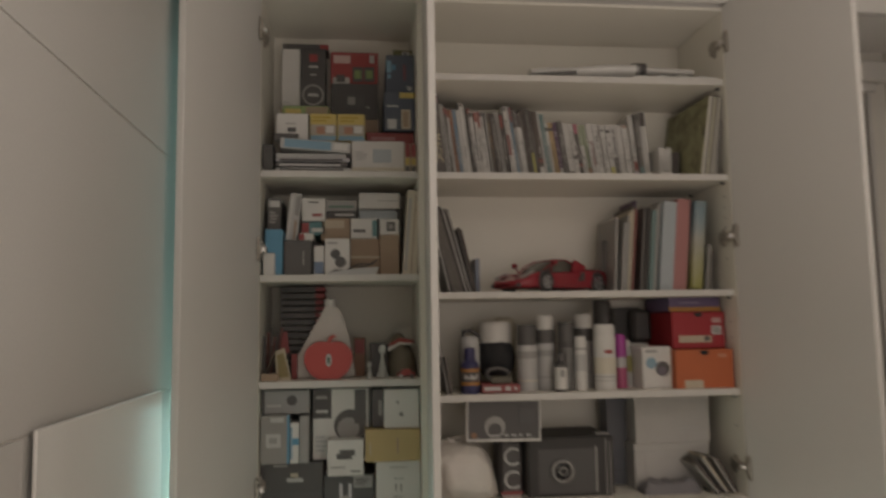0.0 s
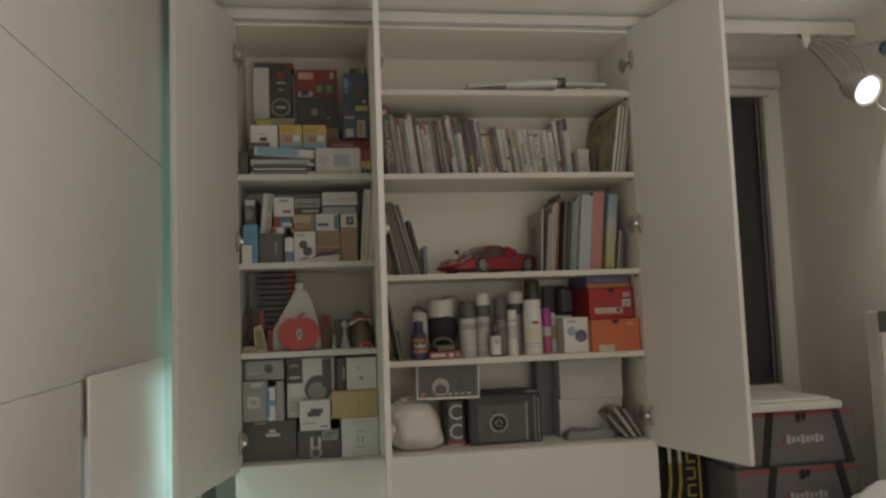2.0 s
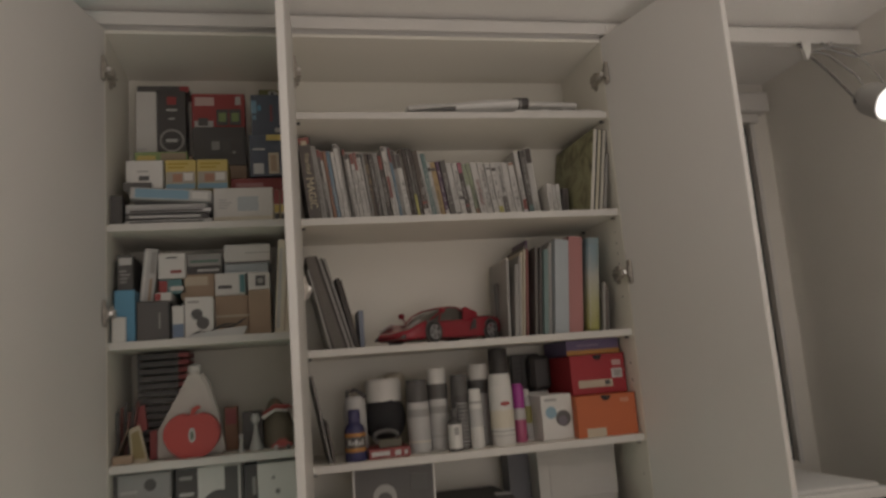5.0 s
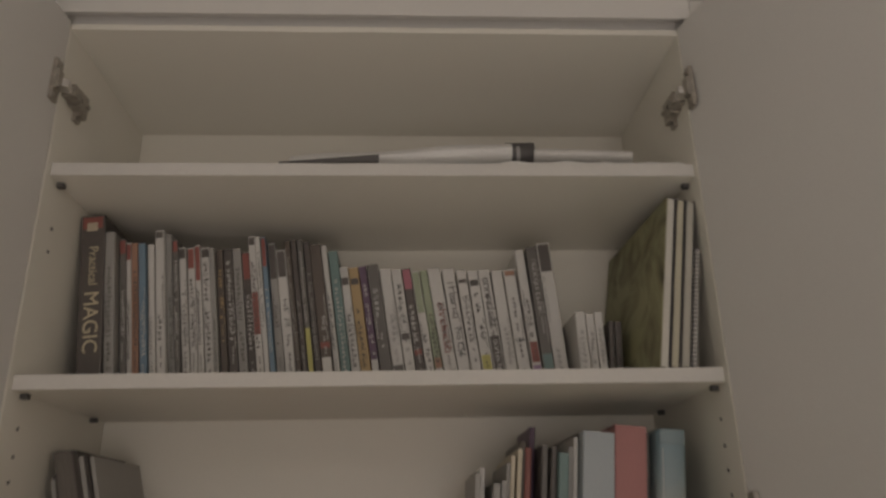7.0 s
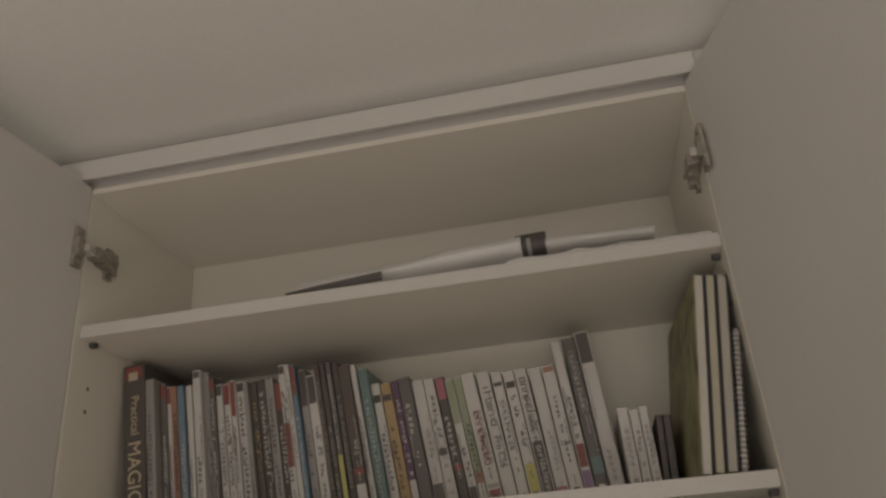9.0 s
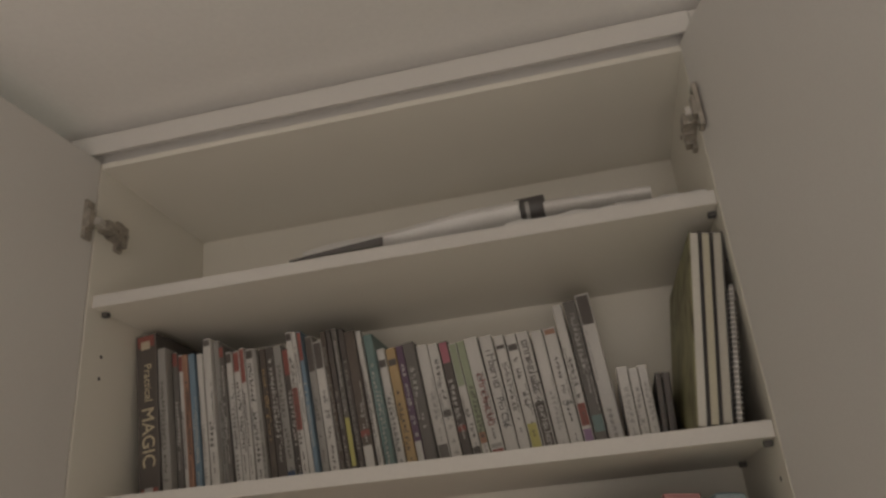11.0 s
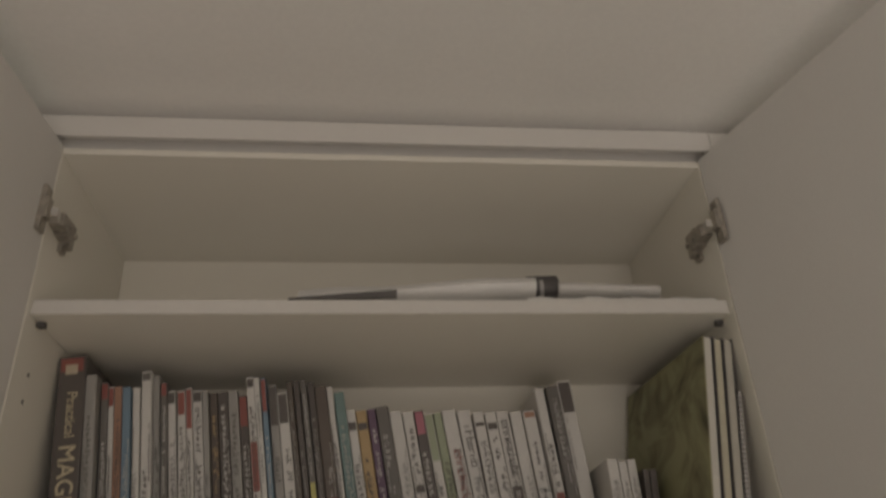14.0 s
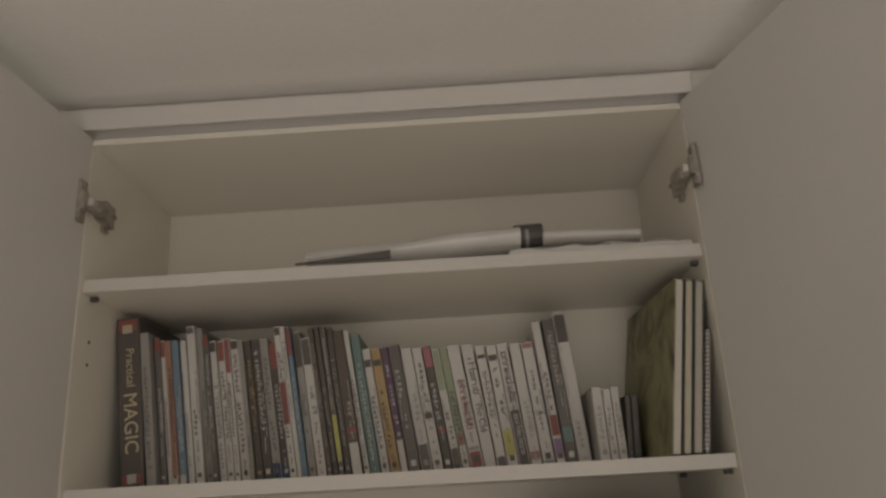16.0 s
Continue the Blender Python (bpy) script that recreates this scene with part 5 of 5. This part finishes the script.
# ---- fourth shelf: cans, bottles, shoe boxes ----
Z = RS[3] + 0.0202
for k in range(2):
    book(0.046 + 0.010 * k, 0.007, 0.240 - 0.13 * k, 0.04, "db"[k], "", 10.0 - k, "thin dark board leaning on the cabinet side", depth=0.22, name="board")


def turned(name, label, category, x, y, pieces, n=24):
    """A bottle or can: pieces are part name, profile, material and label."""
    t = thing(name, label, category, pose(x, y, Z))
    for pn, prof, mt, lb in pieces:
        part(pn, lathe(prof, n), mt, t, lb, smooth=True)
    return t


def spray_can(x, y, r, h, capm, bodym, label, cap=0.065, band=None):
    hb = h - cap
    pieces = [("body", [(r * 0.94, 0), (r, 0.004), (r, hb - 0.012), (r * 0.93, hb - 0.003), (r * 0.8, hb)], bodym, ""), ("cap", [(r * 0.96, hb - 0.004), (r * 0.97, hb + 0.002), (r * 0.93, h - 0.004), (r * 0.85, h)], capm, "plastic cap")]
    t = turned("spray_can", label, "spray can", x, y, pieces)
    for zz, hh, mt in band or ():
        part("label_band", lathe([(r + 0.0004, zz), (r + 0.0004, zz + hh)], 24), mt, t, smooth=True)
    return t


spray_can(0.3075, 0.112, 0.0325, 0.205, DARK, PALE, "grey spray can with a dark cap", 0.06, ((0.10, 0.022, GREY), (0.03, 0.004, CREAM)))
spray_can(0.369, 0.122, 0.0295, 0.232, WHITE, PALE, "pale spray can with dark shoulder and white cap", 0.045, ((0.145, 0.043, DARK), (0.105, 0.02, GREY), (0.04, 0.003, GREY)))
spray_can(0.5025, 0.155, 0.032, 0.235, WHITE, PALE, "silver spray can with dark shoulder and white cap", 0.045, ((0.15, 0.04, DARK), (0.05, 0.003, GREY)))
spray_can(0.466, 0.068, 0.0190, 0.166, WHITE, WHITE, "slim white bottle with ribbed cap", 0.035, ((0.06, 0.05, PALE), (0.125, 0.006, GREY)))
spray_can(0.546, 0.077, 0.0345, 0.202, WHITE, WHITE, "white lubricant spray can with red badge and rings", 0.03, ((0.040, 0.003, GREY), (0.028, 0.002, GREY), (0.05, 0.05, CREAM)))
tagged(part("red_badge", prism([(0.014 * math.cos(2 * math.pi * k / 18), 0.006 * math.sin(2 * math.pi * k / 18)) for k in range(18)], 0.003), RED, bpy.data.objects["spray_can.004"], m=pose(0.002, -0.0362, 0.118)))
spray_can(0.583, 0.20, 0.031, 0.28, BLACK, BLACK, "tall black spray can", 0.05, ((0.16, 0.03, DRED),))
spray_can(0.4275, 0.088, 0.026, 0.21, DARK, BLACK, "black bottle with white dotted grid", 0.055)
grid = bmesh.new()
for i in range(10):
    for j in range(12):
        a = -math.pi / 2 + (i - 4.5) * 0.16
        c = Vector((0.0262 * math.cos(a), 0.0262 * math.sin(a), 0.012 + 0.0105 * j))
        bx(grid, -0.0012, 0.0012, -0.0003, 0.0003, -0.0018, 0.0018, Matrix.Translation(c) @ Matrix.Rotation(a + math.pi / 2, 4, "Z"))
part("dot_grid", grid, PALE, bpy.data.objects["spray_can.006"], "white dots")
dr = turned("dropper_bottle", "small dark bottle with a white label", "bottle", 0.3975, 0.05, [("body", [(0.0185, 0), (0.0195, 0.003), (0.0195, 0.080), (0.010, 0.090), (0.008, 0.094)], BLACK, ""), ("cap", [(0.010, 0.094), (0.010, 0.112), (0.008, 0.116)], DARK, "black cap")])
part("paper_label", lathe([(0.0198, 0.008), (0.0198, 0.074)], 24), WHITE, dr, "white paper label", smooth=True)
part("label_print", box(-0.006, 0.006, -0.0208, -0.0200, 0.045, 0.066), GREY, dr)
turned("pink_bottle", "magenta and white slim bottle", "bottle", 0.609, 0.115, [("body", [(0.019, 0), (0.020, 0.004), (0.020, 0.065)], paint(0.40, 0.09, 0.18, 0.35), ""), ("middle", [(0.0198, 0.0652), (0.0198, 0.098)], PALE, ""), ("top", [(0.020, 0.0982), (0.020, 0.155), (0.014, 0.170)], paint(0.36, 0.05, 0.28, 0.35), "magenta top")])
turned("clear_bottle", "clear bottle with green and yellow print", "bottle", 0.645, 0.15, [("body", [(0.018, 0), (0.019, 0.004), (0.019, 0.11), (0.009, 0.13)], PALE, ""), ("print", [(0.0193, 0.05), (0.0193, 0.10)], paint(0.30, 0.28, 0.10, 0.5), ""), ("cap", [(0.011, 0.13), (0.011, 0.15)], WHITE, "white cap")])
bl = turned("glue_bottle", "dark blue bottle with an orange label", "bottle", 0.118, 0.058, [("body", [(0.027, 0), (0.029, 0.004), (0.029, 0.080), (0.024, 0.094), (0.0165, 0.100)], paint(0.04, 0.04, 0.11, 0.35), ""), ("label_band", [(0.0293, 0.025), (0.0293, 0.076)], BLACK, "dark label with orange edges"), ("cap", [(0.0165, 0.100), (0.0172, 0.102), (0.0165, 0.135), (0.013, 0.138)], paint(0.05, 0.045, 0.12, 0.4), "ribbed blue cap")])
for z0, z1 in ((0.026, 0.036), (0.066, 0.0755)):
    part("label_stripe", lathe([(0.0297, z0), (0.0297, z1)], 24), paint(0.42, 0.19, 0.05, 0.5), bl, "orange stripe", smooth=True)
bm = bmesh.new()
for k in range(5):
    a = -math.pi / 2 + (k - 2) * 0.32
    bx(bm, -0.0034, 0.0034, -0.0004, 0.0004, 0.044, 0.058 - 0.005 * (k % 2), Matrix.Translation((0.0298 * math.cos(a), 0.0298 * math.sin(a), 0)) @ Matrix.Rotation(a + math.pi / 2, 4, "Z"))
part("label_marks", bm, PALE, bl)
jug = thing("plastic_jug", "translucent white jug with a dark handle", "jug", pose(0.129, 0.135, Z))
part("body", lathe([(0.030, 0), (0.033, 0.005), (0.032, 0.14), (0.028, 0.165), (0.022, 0.172)], 24), PALE, jug, smooth=True)
part("handle", tube([(-0.02, -0.005, 0.170), (-0.022, -0.01, 0.185), (0.0, -0.015, 0.190), (0.022, -0.015, 0.176), (0.030, -0.012, 0.168)], 0.0055), BLACK, jug, "dark carrying handle")
tub = thing("black_cloth_bag", "black cloth bag topped with a white roll", "bag", pose(0.218, 0.175, Z))
bm = bmesh.new()
bmesh.ops.create_icosphere(bm, subdivisions=3, radius=1)
for v in bm.verts:
    v.co = Vector((v.co.x * 0.062, v.co.y * 0.07, 0.075 + v.co.z * 0.074)) * (1 + 0.05 * noise.noise(v.co * 3))
part("bag", bm, paint(0.025, 0.025, 0.027, 0.85, bump=0.3), tub, m=pose(0, 0, 0.027), smooth=True)
part("white_roll", lathe([(0.040, 0.14), (0.052, 0.15), (0.054, 0.20), (0.048, 0.214), (0.02, 0.216)], 24), WHITE, tub, "white paper roll", smooth=True)
carton("red_flat_carton", "flat red carton with white print", "box", 0.152, 0.268, Z, Z + 0.0265, 0.045, 0.16, DRED, ((0.06, 0.5, 0.3, 0.72, PALE), (0.62, 0.76, 0.25, 0.75, PALE), (0.85, 0.92, 0.3, 0.7, PALE)))
buckle = thing("watch_strap", "dark watch strap with olive buckle", "strap")
part("loop", tube([(0.205 + 0.034 * math.cos(a), 0.07, Z + 0.056 + 0.017 * math.sin(a)) for a in [2 * math.pi * k / 16 for k in range(16)]], 0.006), DARK, buckle)
part("face", box(0.182, 0.248, 0.06, 0.075, Z + 0.0268, Z + 0.050, 0.003), paint(0.11, 0.10, 0.07, 0.5), buckle)
pc = thing("plastic_canister", "cloudy plastic canister at the back", "canister", pose(0.268, 0.27, Z))
part("body", lathe([(0.036, 0), (0.038, 0.01), (0.038, 0.20), (0.03, 0.225), (0.02, 0.23)], 20), CREAM, pc, smooth=True)
carton("mask_box", "white carton with blue and dark respirator picture", "box", 0.660, 0.757, Z, Z + 0.130, 0.06, 0.1, WHITE, ((0.12, 0.48, 0.46, 0.76, paint(0.25, 0.38, 0.46, 0.5), "disc"), (0.44, 0.92, 0.22, 0.72, DARK, "disc"), (0.52, 0.80, 0.28, 0.56, paint(0.16, 0.14, 0.17, 0.5), "disc"), (0.12, 0.5, 0.86, 0.92, GREY)), turn=3)
carton("white_paper_box", "white box behind the respirator carton", "box", 0.655, 0.735, Z, Z + 0.138, 0.19, 0.08, WHITE)
gr = thing("mesh_basket", "dark wire mesh basket at the back", "basket", pose(0.70, 0.285, Z))
for k in range(7):
    part("wire", tube([(-0.045 + 0.015 * k, 0, 0), (-0.045 + 0.015 * k, 0, 0.255)], 0.0016, 5), DARK, gr)
for k in range(16):
    part("wire", tube([(-0.046, -0.001, 0.012 + 0.016 * k), (0.046, -0.001, 0.012 + 0.016 * k)], 0.0014, 5), DARK, gr)
part("panel", box(-0.047, 0.047, 0.004, 0.03, 0, 0.257, 0.003), DARK, gr)
SBLK = paint(0.015, 0.013, 0.013, 0.7)
half = [(0.5 + 0.08 * math.cos(math.pi + math.pi * k / 10), 0.99 - 0.13 * abs(math.sin(math.pi * k / 10))) for k in range(11)]


def shoe_box(label, x0, x1, z0, z1, y, mat, prints):
    ob = carton("shoe_box", label, "shoe box", x0, x1, z0, z1, y, 0.25, mat, prints, bevel=0.002)
    w, h = x1 - x0, z1 - z0
    part("finger_hole", prism([((a - 0.5) * w, b * h) for a, b in half], 0.001), SBLK, ob, "dark half-round finger hole", m=pose(0, -0.0012, 0))
    part("lid", box(-w / 2 - 0.0008, w / 2 + 0.0008, -0.0008, 0.20, h * 0.985, h * 1.0 + 0.0012, 0.0004), mat, ob)
    return ob


shoe_box("orange cardboard shoe box with a blank label", 0.757, 0.944, Z, Z + 0.118, 0.03, paint(0.50, 0.13, 0.045, 0.6), ((0.14, 0.46, 0.0, 0.22, BEIGE), (0.74, 0.88, 0.80, 0.90, paint(0.55, 0.25, 0.15, 0.5))))
shoe_box("red cardboard shoe box with white labels", 0.769, 0.944, Z + 0.1205, Z + 0.236, 0.075, paint(0.34, 0.022, 0.03, 0.55), ((0.12, 0.74, 0.17, 0.36, BEIGE), (0.60, 0.70, 0.22, 0.33, INK), (0.74, 0.93, 0.38, 0.62, PALE), (0.78, 0.9, 0.42, 0.58, GREY), (0.76, 0.92, 0.70, 0.84, paint(0.5, 0.32, 0.3, 0.5))))
carton("purple_box", "flat purple box with an orange lower rim", "box", 0.772, 0.944, Z + 0.2385, Z + 0.284, 0.10, 0.2, paint(0.17, 0.13, 0.24, 0.55), ((0.0, 1.0, 0.0, 0.32, paint(0.50, 0.25, 0.06, 0.55)), (0.2, 0.6, 0.55, 0.68, paint(0.28, 0.23, 0.35, 0.5))))
carton("black_pouch", "black soft pouch behind the boxes", "pouch", 0.700, 0.768, Z + 0.1385, Z + 0.250, 0.235, 0.06, BLACK, bevel=0.014)

# ---- lowest shelf ----
Z = 0.7752
carton("framed_poster_box", "black picture with white border resting on a bag", "picture", 0.102, 0.330, 0.952, 1.0735, 0.05, 0.02, WHITE, ((0.025, 0.975, 0.07, 0.985, BLACK), (0.24, 0.52, 0.12, 0.60, GREY, "disc"), (0.29, 0.47, 0.05, 0.52, BLACK, "disc"), (0.06, 0.14, 0.10, 0.22, paint(0.30, 0.16, 0.09, 0.5), "disc"), (0.30, 0.46, 0.14, 0.17, PALE), (0.50, 0.56, 0.14, 0.18, PALE), (0.6, 0.66, 0.14, 0.18, PALE), (0.7, 0.75, 0.14, 0.18, PALE), (0.8, 0.86, 0.14, 0.18, PALE), (0.7, 0.9, 0.45, 0.8, INK)), tilt=0.8)
bag = thing("white_plastic_bag", "bulging white plastic shopping bag slumped on the shelf", "bag", pose(0.100, 0.115, Z))
bm = bmesh.new()
bmesh.ops.create_icosphere(bm, subdivisions=5, radius=1)
for v in bm.verts:
    c = v.co.copy()
    n = 1 + 0.08 * noise.noise(c * 1.7) + 0.035 * noise.noise(c * 5) + 0.014 * abs(noise.noise(c * 13))
    u = (c.z + 1) / 2
    wide = 0.122 - 0.062 * max(0, u - 0.15) if c.x > 0 else 0.098
    v.co = Vector((math.copysign(abs(c.x) ** 0.6, c.x) * wide * n - 0.012 * u, c.y * 0.105 * n, 0.087 + math.copysign(abs(c.z) ** 0.62, c.z) * 0.086 * n))
    v.co.z = max(v.co.z, 0.0005)
    v.co.x = max(v.co.x, -0.098)
part("body", bm, paint(0.66, 0.62, 0.57, 0.35, bump=0.2), bag, smooth=True)
knot = [(0.03 * math.cos(a) * (1 + 0.4 * math.sin(3 * a)) - 0.03, 0.02 * math.sin(a), 0.172 + 0.010 * math.sin(2 * a)) for a in [2 * math.pi * k / 24 for k in range(25)]]
part("knotted_handle", tube(knot, 0.006, 8), paint(0.66, 0.62, 0.57, 0.35, bump=0.2), bag, "gathered bag handles", smooth=True)
sc = carton("black_cloth_roll", "rolled black cloth with large white letters", "cloth", 0.212, 0.288, Z, 0.947, 0.115, 0.12, BLACK, ((0.05, 0.95, 0.04, 0.10, DRED), (0.1, 0.9, 0.0, 0.035, paint(0.5, 0.4, 0.38, 0.6))), bevel=0.012)
for zz in (0.048, 0.118):
    text_part("lettering", "C", 0.078, PALE, sc, pose(0.0, -0.0012, zz, 90, 0, 0), "large white letter")
cb = carton("black_camera_case", "large matt black case with a lens window", "case", 0.294, 0.568, Z, 0.955, 0.085, 0.22, paint(0.05, 0.047, 0.045, 0.6), ((0.12, 0.80, 0.06, 0.80, BLACK), (0.14, 0.78, 0.08, 0.78, INK), (0.78, 0.80, 0.06, 0.82, GREY), (0.9, 0.91, 0.02, 0.95, GREY), (0.95, 0.96, 0.02, 0.9, GREY)), bevel=0.006)
for r0, r1, dz, mt in ((0.042, 0.036, 0.004, DARK), (0.034, 0.028, 0.006, GREY), (0.027, 0.022, 0.007, BLACK), (0.014, 0.010, 0.008, GREY), (0.009, 0.006, 0.009, BLACK)):
    part("lens_ring", lathe([(r0, 0), (r0, dz), (r1, dz + 0.0006), (r1, 0.0005)], 28, pose(-0.028, -0.0022, 0.078, 90, 0, 0)), mt, cb, "round lens ring", smooth=True)
part("rubber_latch", box(0.085, 0.128, 0.02, 0.05, 0.1803, 0.186, 0.001), GREY, cb)
carton("grey_plastic_case", "tall blue-grey plastic case at the back", "case", 0.592, 0.668, Z, 1.062, 0.22, 0.08, paint(0.13, 0.135, 0.15, 0.5), ((0.0, 1.0, 0.16, 0.17, DARK),))
CARD = paint(0.50, 0.485, 0.46, 0.6, bump=0.1)
for z0, z1, dx in ((Z, 0.916, -0.007), (0.9165, 1.064, 0.0)):
    o = carton("white_storage_box", "plain white cardboard storage box", "box", 0.660 + dx, 0.908 + dx, z0, z1, 0.14, 0.19, CARD, ((0.55, 0.9, 0.3, 0.33, PALE), (0.6, 0.9, 0.2, 0.22, PALE), (0.14, 0.143, 0.0, 1.0, PALE)))
    part("lid", box(-0.1252, 0.1252, -0.0015, 0.188, z1 - z0 - 0.022, z1 - z0 + 0.0003, 0.001), CARD, o)
    o["group"] = "white storage boxes"
sheet("grey_pouch", "soft grey pouch lying in front of boxes", "pouch", 0.655, 0.83, 0.06, 0.136, Z, 0.03, paint(0.22, 0.21, 0.22, 0.7), 0.02, 4)
random.seed(3)
for k in range(9):
    book(0.872 + 0.0088 * k, 0.0062, 0.135 - 0.006 * abs(k - 4), 0.03 + 0.012 * (k % 3), "gbdgcbgdb"[k], "", 40.0 - 1.4 * k, "thin magazine slumped in a leaning stack", z=Z + 0.003, depth=0.2, name="magazine")
